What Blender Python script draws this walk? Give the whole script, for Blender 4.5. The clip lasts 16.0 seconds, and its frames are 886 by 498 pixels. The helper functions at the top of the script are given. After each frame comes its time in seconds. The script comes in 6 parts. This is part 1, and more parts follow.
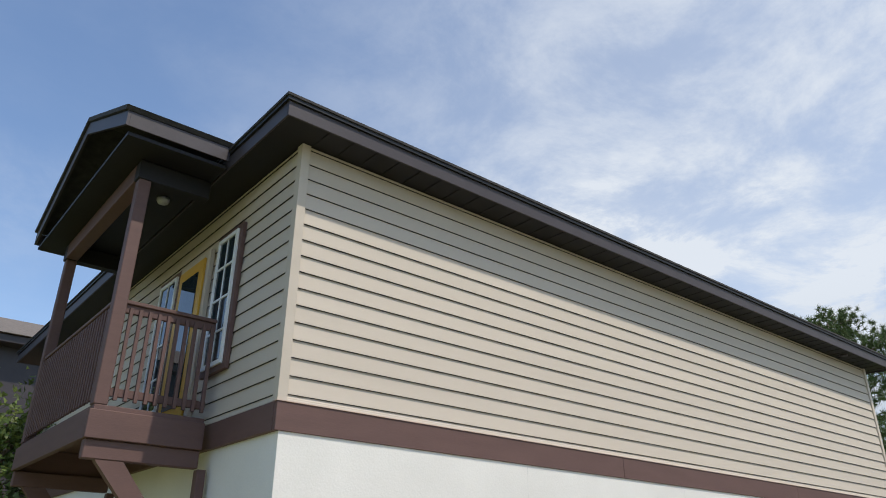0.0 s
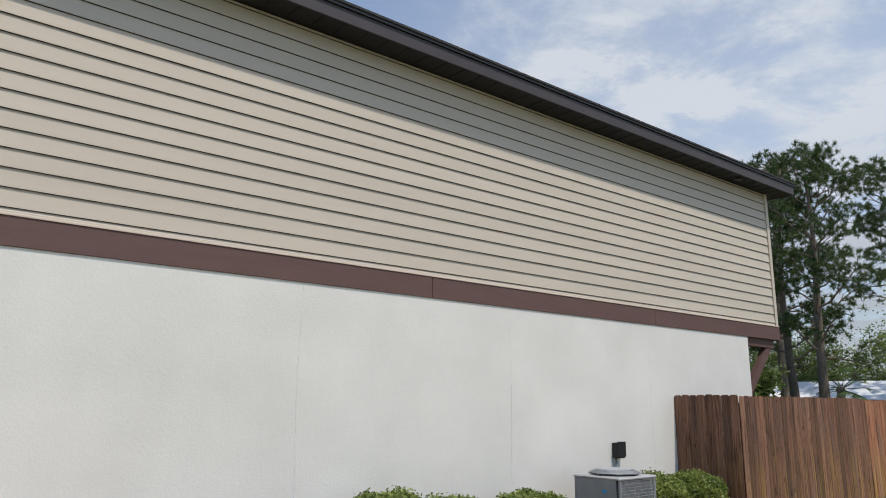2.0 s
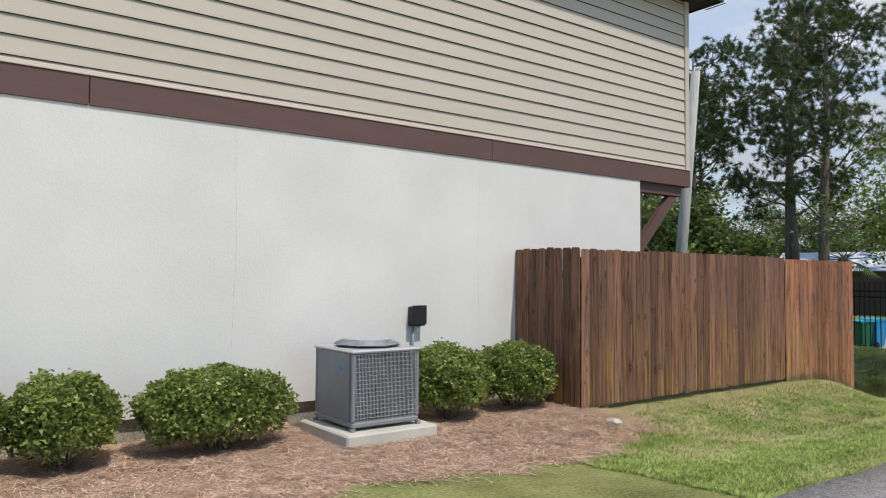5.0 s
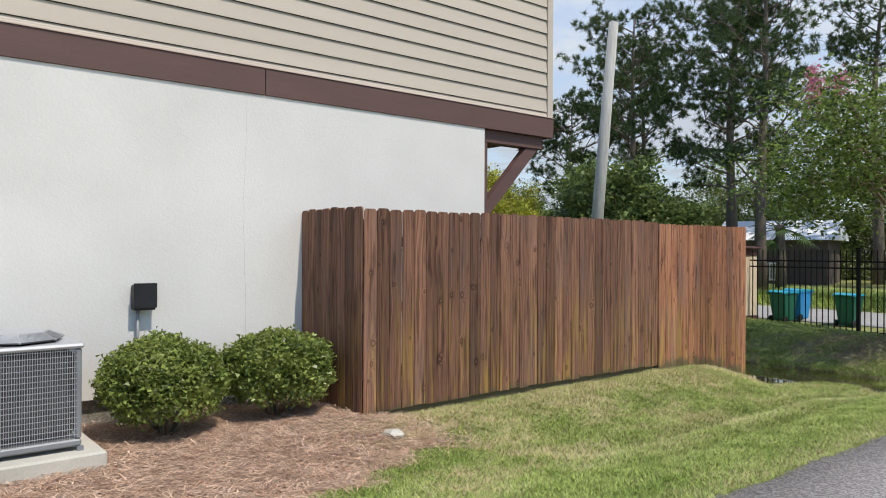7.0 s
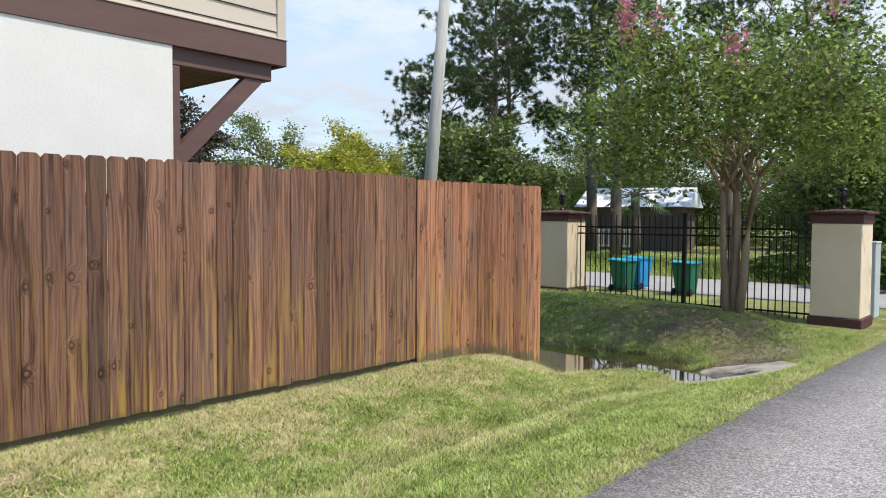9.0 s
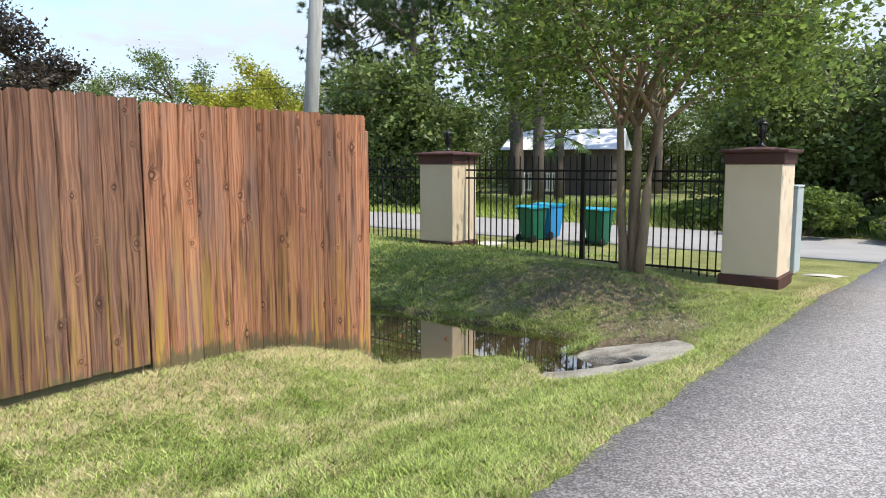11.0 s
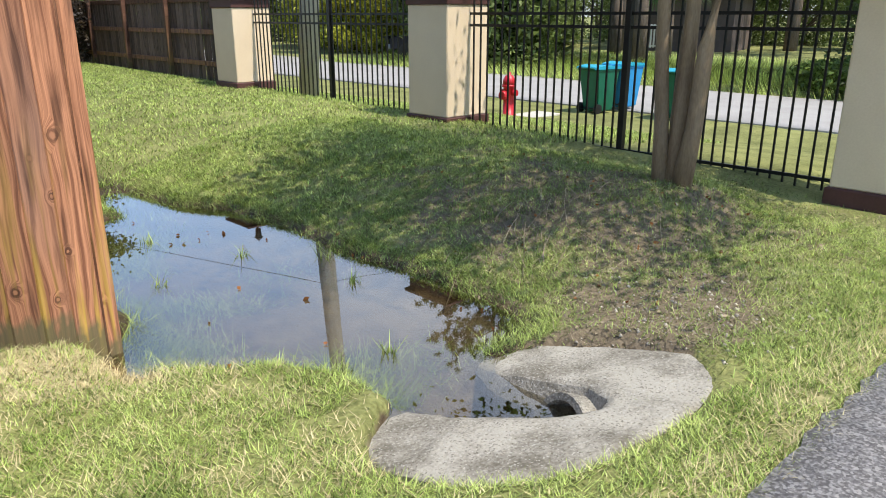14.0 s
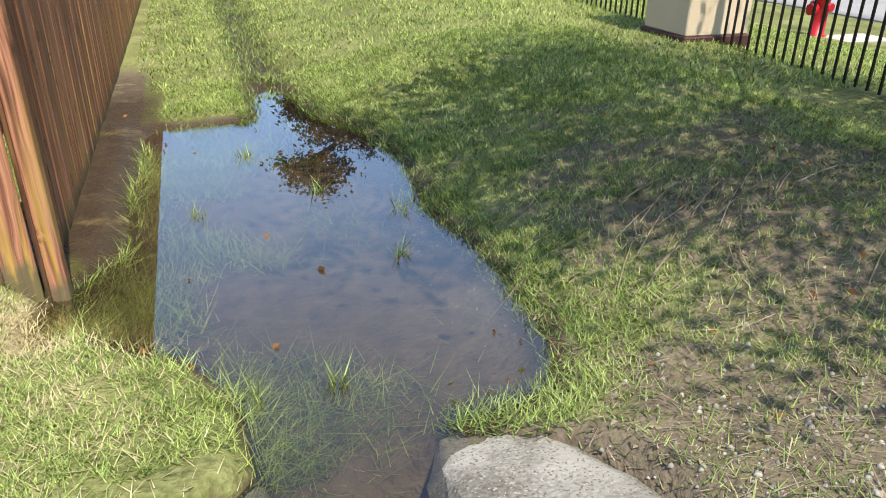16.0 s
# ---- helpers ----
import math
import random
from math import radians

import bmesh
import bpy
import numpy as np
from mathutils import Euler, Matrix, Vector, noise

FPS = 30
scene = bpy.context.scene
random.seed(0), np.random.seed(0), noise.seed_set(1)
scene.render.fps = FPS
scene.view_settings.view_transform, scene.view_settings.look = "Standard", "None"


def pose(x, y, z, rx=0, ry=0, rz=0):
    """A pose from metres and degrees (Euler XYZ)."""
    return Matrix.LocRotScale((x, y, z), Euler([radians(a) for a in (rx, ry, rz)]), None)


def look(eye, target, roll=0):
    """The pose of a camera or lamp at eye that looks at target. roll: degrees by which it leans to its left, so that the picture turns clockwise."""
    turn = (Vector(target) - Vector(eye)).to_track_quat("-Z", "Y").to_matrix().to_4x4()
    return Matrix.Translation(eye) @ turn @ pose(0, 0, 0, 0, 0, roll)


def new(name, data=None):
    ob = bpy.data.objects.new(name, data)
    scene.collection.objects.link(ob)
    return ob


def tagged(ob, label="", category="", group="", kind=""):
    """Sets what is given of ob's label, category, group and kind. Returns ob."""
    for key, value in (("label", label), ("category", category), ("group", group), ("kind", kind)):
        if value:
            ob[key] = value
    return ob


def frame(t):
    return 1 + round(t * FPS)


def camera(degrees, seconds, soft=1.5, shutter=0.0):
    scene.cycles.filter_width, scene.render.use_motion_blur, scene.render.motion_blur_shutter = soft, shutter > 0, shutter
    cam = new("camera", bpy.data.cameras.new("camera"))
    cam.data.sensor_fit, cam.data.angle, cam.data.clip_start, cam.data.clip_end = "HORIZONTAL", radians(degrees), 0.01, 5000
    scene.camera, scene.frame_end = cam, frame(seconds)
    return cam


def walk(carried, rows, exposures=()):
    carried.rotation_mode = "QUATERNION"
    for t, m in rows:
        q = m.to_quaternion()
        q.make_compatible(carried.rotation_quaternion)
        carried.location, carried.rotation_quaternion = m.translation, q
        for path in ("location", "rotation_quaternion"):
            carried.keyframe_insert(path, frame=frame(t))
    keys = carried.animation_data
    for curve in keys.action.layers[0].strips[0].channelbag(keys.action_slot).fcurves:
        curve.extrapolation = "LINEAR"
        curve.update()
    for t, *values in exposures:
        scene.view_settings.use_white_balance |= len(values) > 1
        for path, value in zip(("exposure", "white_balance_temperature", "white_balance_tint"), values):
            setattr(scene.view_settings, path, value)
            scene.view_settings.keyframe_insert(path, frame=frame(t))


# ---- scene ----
cam = camera(62.8, 16.0, soft=1.0)
METRES, EYE, TILT, LEAN, TURN = 21.0, 1.5, -0.54, 0.66, -39.3
ROWS = [
    (0.0, 0.0, 0.0, 0.0, -0.43, 25.22, -0.92),
    (0.5, 0.0312, 0.0046, -0.0009, -0.14, 24.83, -0.97),
    (1.0, 0.0626, 0.0126, -0.0013, -0.04, 19.78, -0.95),
    (1.5, 0.0925, 0.0239, -0.0022, 0.0, 15.31, -0.96),
    (2.0, 0.1211, 0.0382, -0.0019, 0.05, 12.74, -0.96),
    (2.5, 0.1472, 0.0586, -0.0024, 1.53, 11.75, -1.01),
    (3.0, 0.1746, 0.0776, -0.0039, 2.22, 10.5, -0.94),
    (3.5, 0.1995, 0.0988, -0.0057, 2.36, 8.33, -0.89),
    (4.0, 0.2252, 0.1203, -0.0078, 2.4, 6.03, -0.85),
    (6.5, 0.3445, 0.2399, -0.0074, 1.94, 0.74, -0.9),
    (7.0, 0.366, 0.2628, -0.0065, -0.25, 0.62, -0.92),
    (7.5, 0.3911, 0.2882, -0.0063, -3.32, 0.27, -0.93),
    (8.0, 0.4124, 0.3128, -0.0062, -5.04, -0.47, -0.95),
    (8.5, 0.4361, 0.3363, -0.0063, -7.79, -1.16, -0.92),
    (9.0, 0.4571, 0.3595, -0.0063, -9.11, -1.82, -0.87),
    (9.5, 0.4779, 0.3815, -0.006, -11.62, -2.63, -0.83),
    (12.0, 0.5764, 0.5062, -0.0065, -13.13, -8.02, -0.61),
    (12.5, 0.5954, 0.5326, -0.007, -12.04, -9.11, -0.62),
    (13.0, 0.616, 0.5558, -0.0079, -11.36, -10.89, -0.54),
    (13.5, 0.6336, 0.5788, -0.0094, -8.32, -12.98, -0.65),
    (14.0, 0.6527, 0.6006, -0.0107, -4.66, -17.25, -0.59),
    (14.5, 0.6674, 0.6209, -0.0122, 2.72, -19.31, -0.78),
    (15.0, 0.6837, 0.6428, -0.0139, 6.53, -22.65, -0.82),
    (15.5, 0.6967, 0.661, -0.014, 13.64, -24.79, -1.19),
    (16.0, 0.709, 0.677, -0.0128, 20.79, -25.33, -1.39),
]
walk(cam, [(t, pose(0, 0, EYE, TILT, LEAN, TURN) @ pose(METRES * x, METRES * y, METRES * z, 90 + pitch, roll, yaw)) for t, x, y, z, yaw, pitch, roll in ROWS],
     exposures=[(0.0, 0.06), (1.0, -0.02), (2.0, -0.18), (3.0, -0.1), (4.0, -0.04), (7.0, 0.10), (9.0, 0.42), (12.0, 0.66), (14.0, 0.72), (16.0, 0.76)])

# ---- world, sun, exposure ----
SUN = Vector((0.06, -0.47, 0.88)).normalized()
world = bpy.data.worlds.new("world")
scene.world = world
world.use_nodes = True
wn, wl = world.node_tree.nodes, world.node_tree.links
wn.clear()
sky = wn.new("ShaderNodeTexSky")
sky.sky_type, sky.sun_disc = 'NISHITA', False
sky.sun_elevation = math.asin(SUN.z)
sky.sun_rotation = math.atan2(SUN.x, SUN.y)
sky.air_density, sky.dust_density, sky.ozone_density = 1.0, 0.3, 3.0
coord = wn.new("ShaderNodeTexCoord")
sep = wn.new("ShaderNodeSeparateXYZ")
wl.new(coord.outputs["Generated"], sep.inputs[0])


def wmath(op, a, b=None):
    n = wn.new("ShaderNodeMath")
    n.operation = op
    for i, v in enumerate((a, b)):
        if v is None:
            continue
        if isinstance(v, (int, float)):
            n.inputs[i].default_value = v
        else:
            wl.new(v, n.inputs[i])
    return n.outputs[0]


up = wmath('ADD', wmath('MAXIMUM', sep.outputs[2], 0.0), 0.12)
flat = wn.new("ShaderNodeCombineXYZ")
wl.new(wmath('DIVIDE', sep.outputs[0], up), flat.inputs[0])
wl.new(wmath('DIVIDE', sep.outputs[1], up), flat.inputs[1])


def wnoise(scale, detail, rough, distort=0.0):
    n = wn.new("ShaderNodeTexNoise")
    n.inputs["Scale"].default_value, n.inputs["Detail"].default_value = scale, detail
    n.inputs["Roughness"].default_value, n.inputs["Distortion"].default_value = rough, distort
    wl.new(flat.outputs[0], n.inputs["Vector"])
    return n.outputs["Fac"]


def wramp(src, a, b):
    n = wn.new("ShaderNodeMapRange")
    n.interpolation_type = 'SMOOTHSTEP'
    n.inputs["From Min"].default_value, n.inputs["From Max"].default_value = a, b
    wl.new(src, n.inputs["Value"])
    return n.outputs["Result"]


banks = wramp(wnoise(0.75, 3.0, 0.55, 0.3), 0.44, 0.74)
wisps = wramp(wnoise(3.0, 9.0, 0.66, 0.25), 0.36, 0.70)
east = wramp(sep.outputs[0], 0.15, 0.85)
low = wramp(sep.outputs[2], 0.55, 0.05)
clear = wramp(sep.outputs[0], 0.05, 0.62)
cover = wmath('MINIMUM', wmath('MULTIPLY', wmath('ADD', wmath('MULTIPLY', clear, 0.76), 0.24), wmath('ADD', 0.06, wmath('ADD', wmath('ADD', wmath('MULTIPLY', banks, wisps), wmath('MULTIPLY', banks, 0.22)), wmath('ADD', wmath('MULTIPLY', low, 0.17), wmath('MULTIPLY', wmath('MULTIPLY', east, wmath('ADD', wisps, 0.7)), 0.5))))), 0.93)
deep = wn.new("ShaderNodeHueSaturation")
deep.inputs["Saturation"].default_value, deep.inputs["Value"].default_value = 1.0, 1.3
wl.new(sky.outputs[0], deep.inputs["Color"])
cloud = wn.new("ShaderNodeMixRGB")
wl.new(cover, cloud.inputs[0])
wl.new(deep.outputs[0], cloud.inputs[1])
tone = wn.new("ShaderNodeMixRGB")
wl.new(wramp(sep.outputs[2], 0.08, 0.36), tone.inputs[0])
tone.inputs[1].default_value, tone.inputs[2].default_value = (3.6, 3.9, 4.3, 1), (5.6, 5.95, 6.4, 1)
wl.new(tone.outputs[0], cloud.inputs[2])
back = wn.new("ShaderNodeBackground")
back.inputs["Strength"].default_value = 0.135
wl.new(cloud.outputs[0], back.inputs["Color"])
wout = wn.new("ShaderNodeOutputWorld")
wl.new(back.outputs[0], wout.inputs["Surface"])
lamp = bpy.data.lights.new("sun", 'SUN')
lamp.energy, lamp.angle, lamp.color = 3.5, radians(0.6), (1.0, 0.93, 0.82)
sun = new("sun", lamp)
sun.matrix_basis = look(SUN * 60, (0, 0, 0))


# ---- materials ----
def material(name, dark, light, rough=0.7, scale=6.0, fine=60.0, bump=0.15, metal=0.0, stretch=(1, 1, 1), vary=0.0,
             island=0.0, contrast=(0.3, 0.7), spec=0.4, fine_mix=0.35, depth=0.004):
    """Two-scale noise between two colours, with bump; vary: change from object to object; island: from leaf to leaf."""
    m = bpy.data.materials.new(name)
    m.use_nodes = True
    n, l = m.node_tree.nodes, m.node_tree.links
    b = n["Principled BSDF"]
    b.inputs["Roughness"].default_value, b.inputs["Metallic"].default_value = rough, metal
    b.inputs["Specular IOR Level"].default_value = spec
    tc = n.new("ShaderNodeTexCoord")
    info = n.new("ShaderNodeObjectInfo")
    shift = n.new("ShaderNodeVectorMath")
    shift.operation = 'MULTIPLY_ADD'
    l.new(info.outputs["Random"], shift.inputs[0])
    shift.inputs[1].default_value = (37.0, 53.0, 71.0) if vary else (0, 0, 0)
    l.new(tc.outputs["Object"], shift.inputs[2])
    mp = n.new("ShaderNodeMapping")
    mp.inputs["Scale"].default_value = stretch
    l.new(shift.outputs[0], mp.inputs[0])
    noises = []
    for s, d in ((scale, 4.0), (fine, 3.0)):
        t = n.new("ShaderNodeTexNoise")
        t.inputs["Scale"].default_value, t.inputs["Detail"].default_value = s, d
        l.new(mp.outputs[0], t.inputs["Vector"])
        noises.append(t.outputs["Fac"])
    mixf = n.new("ShaderNodeMix")
    mixf.inputs[0].default_value = fine_mix
    l.new(noises[0], mixf.inputs[2])
    l.new(noises[1], mixf.inputs[3])
    r = n.new("ShaderNodeMapRange")
    r.inputs["From Min"].default_value, r.inputs["From Max"].default_value = contrast
    l.new(mixf.outputs[0], r.inputs["Value"])
    c = n.new("ShaderNodeMixRGB")
    c.inputs[1].default_value, c.inputs[2].default_value = (*dark, 1), (*light, 1)
    l.new(r.outputs[0], c.inputs[0])
    colour = c.outputs[0]
    if vary or island:
        hsv = n.new("ShaderNodeHueSaturation")
        src = info.outputs["Random"]
        if island:
            src = n.new("ShaderNodeNewGeometry").outputs["Random Per Island"]
        a = n.new("ShaderNodeMapRange")
        k = vary or island
        a.inputs["To Min"].default_value, a.inputs["To Max"].default_value = 1 - k, 1 + k
        l.new(src, a.inputs["Value"])
        l.new(a.outputs[0], hsv.inputs["Value"])
        l.new(colour, hsv.inputs["Color"])
        colour = hsv.outputs[0]
    l.new(colour, b.inputs["Base Color"])
    if bump:
        bp = n.new("ShaderNodeBump")
        bp.inputs["Strength"].default_value, bp.inputs["Distance"].default_value = bump, depth
        l.new(noises[1], bp.inputs["Height"])
        l.new(bp.outputs[0], b.inputs["Normal"])
    m["base"] = name
    return m


def leaf_material(name, dark, light, island=0.35, rough=0.45, through_light=0.35, spec=0.4):
    m = material(name, dark, light, rough, 3.0, 30.0, 0.0, island=island, spec=spec)
    n, l = m.node_tree.nodes, m.node_tree.links
    b, out = n["Principled BSDF"], n["Material Output"]
    tr = n.new("ShaderNodeBsdfTranslucent")
    l.new(b.inputs["Base Color"].links[0].from_socket, tr.inputs["Color"])
    mx = n.new("ShaderNodeMixShader")
    mx.inputs[0].default_value = through_light
    l.new(b.outputs[0], mx.inputs[1])
    l.new(tr.outputs[0], mx.inputs[2])
    l.new(mx.outputs[0], out.inputs["Surface"])
    return m


def picket_material(name, deep, dark, light, algae=0.6, soaked=0.0):
    """Weathered fence wood: grain that bends round knots, dark stains, yellow algae runs and a rotten foot."""
    m = bpy.data.materials.new(name)
    m.use_nodes = True
    n, l = m.node_tree.nodes, m.node_tree.links
    b = n["Principled BSDF"]
    b.inputs["Roughness"].default_value, b.inputs["Specular IOR Level"].default_value = 0.75, 0.25
    tc, info, sp = n.new("ShaderNodeTexCoord"), n.new("ShaderNodeObjectInfo"), n.new("ShaderNodeSeparateXYZ")
    l.new(tc.outputs["Object"], sp.inputs[0])
    lot, across, up_board = info.outputs["Random"], sp.outputs[0], sp.outputs[2]

    def mth(op, p, q=0.0, r=0.0):
        k = n.new("ShaderNodeMath")
        k.operation = op
        for i, v in enumerate((p, q, r)):
            if isinstance(v, (int, float)):
                k.inputs[i].default_value = v
            else:
                l.new(v, k.inputs[i])
        return k.outputs[0]

    def vec(p, q):
        k = n.new("ShaderNodeCombineXYZ")
        l.new(p, k.inputs[0])
        l.new(q, k.inputs[1])
        return k.outputs[0]

    def ramp(v, lo, hi, top=1.0):
        k = n.new("ShaderNodeMapRange")
        k.inputs["From Min"].default_value, k.inputs["From Max"].default_value, k.inputs["To Max"].default_value = lo, hi, top
        l.new(v, k.inputs["Value"])
        return k.outputs[0]

    def cloud_of(v, detail=3.0):
        k = n.new("ShaderNodeTexNoise")
        k.inputs["Scale"].default_value, k.inputs["Detail"].default_value = 1.0, detail
        l.new(v, k.inputs["Vector"])
        return k.outputs["Fac"]

    def blend(f, p, q):
        k = n.new("ShaderNodeMixRGB")
        for i, v in enumerate((f, p, q)):
            if isinstance(v, tuple):
                k.inputs[i].default_value = (*v, 1)
            else:
                l.new(v, k.inputs[i])
        return k.outputs[0]

    def place(sx, sz, jump):
        return vec(mth('MULTIPLY_ADD', lot, jump, mth('MULTIPLY', across, sx)), mth('MULTIPLY_ADD', lot, jump * 1.7, mth('MULTIPLY', up_board, sz)))

    kn, pick = n.new("ShaderNodeTexVoronoi"), n.new("ShaderNodeSeparateColor")
    kn.voronoi_dimensions = '2D'
    kn.inputs["Scale"].default_value = 1.0
    l.new(place(5.2, 3.9, 370.0), kn.inputs["Vector"])
    l.new(kn.outputs["Color"], pick.inputs[0])
    has = ramp(pick.outputs[0], 0.60, 0.63)
    far_off = mth('MULTIPLY', mth('ADD', kn.outputs["Distance"], mth('MULTIPLY_ADD', cloud_of(place(60.0, 40.0, 23.0), 2.0), 0.06, -0.03)), mth('MULTIPLY_ADD', pick.outputs[1], 1.1, 0.65))
    swell = mth('MULTIPLY', ramp(far_off, 0.30, 0.0), has)
    swell = mth('MULTIPLY', swell, swell)
    bend = mth('MULTIPLY', cloud_of(place(5.0, 1.3, 53.0), 2.0), 6.0)
    grain_x = mth('ADD', mth('ADD', mth('MULTIPLY', across, 62.0), mth('MULTIPLY', swell, 9.0)), mth('MULTIPLY_ADD', lot, 900.0, bend))
    grain = cloud_of(vec(grain_x, mth('MULTIPLY', up_board, 0.9)), 4.0)
    fine = cloud_of(vec(mth('MULTIPLY', grain_x, 4.0), mth('MULTIPLY', up_board, 6.0)), 3.0)
    tone = mth('ADD', mth('MULTIPLY', grain, 0.72), mth('MULTIPLY', fine, 0.28))
    colour = blend(ramp(tone, 0.38, 0.61), dark, light)
    grey = tuple(0.5 * v + 0.5 * (dark[0] + light[0]) * k for v, k in zip(dark, (0.42, 0.33, 0.29)))
    colour = blend(ramp(cloud_of(place(3.0, 0.7, 211.0), 2.0), 0.50, 0.68, 0.55), colour, grey)
    stain = mth('ADD', cloud_of(place(17.0, 1.5, 131.0), 3.0), mth('MULTIPLY', swell, 0.22))
    colour = blend(ramp(stain, 0.55, 0.68, 0.7), colour, deep)
    runs = cloud_of(place(26.0, 0.9, 77.0), 2.0)
    low = ramp(up_board, 1.25, 0.15)
    colour = blend(mth('MULTIPLY', ramp(runs, 0.50, 0.66, algae), low), colour, (0.40, 0.25, 0.05))
    ring = mth('MULTIPLY', mth('MULTIPLY', ramp(far_off, 0.115, 0.085), ramp(far_off, 0.035, 0.06)), has)
    core = mth('MULTIPLY', ramp(far_off, 0.06, 0.035), has)
    colour = blend(mth('MULTIPLY', ring, 0.55), colour, deep)
    colour = blend(mth('MULTIPLY', core, 0.8), colour, tuple(0.75 * v for v in light))
    rot = ramp(mth('MULTIPLY_ADD', cloud_of(place(22.0, 7.0, 19.0), 3.0), -0.34, up_board), soaked, soaked - 0.09, 0.85)
    colour = blend(rot, colour, (0.10, 0.09, 0.045))
    hsv = n.new("ShaderNodeHueSaturation")
    l.new(ramp(lot, 0.0, 1.0), hsv.inputs["Value"])
    hsv.inputs["Value"].links[0].from_node.inputs["To Min"].default_value = 0.62
    hsv.inputs["Value"].links[0].from_node.inputs["To Max"].default_value = 1.38
    l.new(colour, hsv.inputs["Color"])
    l.new(hsv.outputs[0], b.inputs["Base Color"])
    bp = n.new("ShaderNodeBump")
    bp.inputs["Strength"].default_value, bp.inputs["Distance"].default_value = 0.5, 0.004
    l.new(mth('ADD', tone, swell), bp.inputs["Height"])
    l.new(bp.outputs[0], b.inputs["Normal"])
    return m


STUCCO = material("white_stucco", (0.655, 0.63, 0.585), (0.765, 0.738, 0.69), 0.9, 0.9, 55.0, 0.4, depth=0.005, spec=0.2, fine_mix=0.2)
SIDING = material("beige_vinyl_siding", (0.50, 0.432, 0.355), (0.55, 0.478, 0.395), 0.6, 1.5, 90.0, 0.05, stretch=(0.3, 0.3, 3), vary=0.03, spec=0.3)
BROWN = material("brown_paint", (0.105, 0.058, 0.05), (0.135, 0.075, 0.064), 0.65, 3.0, 40.0, 0.2, stretch=(0.5, 0.5, 3))
FASCIA = material("dark_brown_metal", (0.042, 0.034, 0.037), (0.06, 0.049, 0.052), 0.5, 3.0, 40.0, 0.05)
# near-black: the shade under eaves and porch is put into this colour
SOFFIT = material("shade_dark_soffit_vinyl", (0.007, 0.006, 0.0065), (0.013, 0.011, 0.012), 0.6, 3.0, 40.0, 0.1)
SHINGLE = material("asphalt_shingles", (0.02, 0.02, 0.022), (0.06, 0.055, 0.055), 0.9, 9.0, 120.0, 0.6)
TAN_ROOF = material("weathered_roof", (0.10, 0.085, 0.07), (0.2, 0.17, 0.15), 0.9, 9.0, 90.0, 0.6)
WHITE_PAINT = material("white_vinyl_frame", (0.7, 0.7, 0.69), (0.8, 0.8, 0.79), 0.4, 5.0, 60.0, 0.03)
YELLOW_DOOR = material("yellow_door_paint", (0.55, 0.30, 0.03), (0.65, 0.37, 0.05), 0.45, 4.0, 60.0, 0.05)
CREAM = material("cream_stucco", (0.68, 0.54, 0.38), (0.78, 0.635, 0.46), 0.9, 1.6, 60.0, 0.4, spec=0.2)
MAROON = material("maroon_paint", (0.065, 0.025, 0.022), (0.10, 0.04, 0.035), 0.6, 4.0, 50.0, 0.2)
IRON = material("black_powder_coat", (0.006, 0.006, 0.007), (0.013, 0.013, 0.014), 0.4, 8.0, 80.0, 0.05)
WOOD = picket_material("weathered_brown_picket", (0.032, 0.015, 0.010), (0.092, 0.042, 0.027), (0.265, 0.135, 0.083), 0.6, -0.12)
REDWOOD = picket_material("reddish_cedar_picket", (0.042, 0.017, 0.010), (0.15, 0.058, 0.031), (0.43, 0.195, 0.105), 0.9, 0.05)
OLD_WOOD = picket_material("grey_brown_picket", (0.03, 0.02, 0.015), (0.075, 0.050, 0.037), (0.15, 0.105, 0.08), 0.0)
CONCRETE = material("worn_concrete", (0.13, 0.115, 0.088), (0.385, 0.36, 0.305), 0.9, 3.2, 60.0, 0.8, contrast=(0.36, 0.58), fine_mix=0.3, depth=0.008)
PAD = material("light_concrete_pad", (0.42, 0.40, 0.34), (0.56, 0.53, 0.46), 0.9, 4.0, 80.0, 0.4)
ASPHALT = material("grey_asphalt", (0.165, 0.155, 0.15), (0.43, 0.406, 0.392), 0.9, 1.1, 80.0, 0.25, fine_mix=0.82, contrast=(0.36, 0.66), depth=0.01)
STREET = material("pale_street_asphalt", (0.28, 0.265, 0.25), (0.40, 0.385, 0.36), 0.9, 1.5, 60.0, 0.5, fine_mix=0.5)
BARK = material("grey_brown_bark", (0.10, 0.075, 0.055), (0.24, 0.19, 0.15), 0.9, 5.0, 26.0, 0.9, stretch=(3, 3, 0.6), depth=0.02)
MYRTLE_BARK = material("smooth_tan_bark", (0.14, 0.092, 0.055), (0.33, 0.24, 0.15), 0.75, 2.2, 26.0, 0.3, stretch=(3, 3, 0.7), depth=0.01)


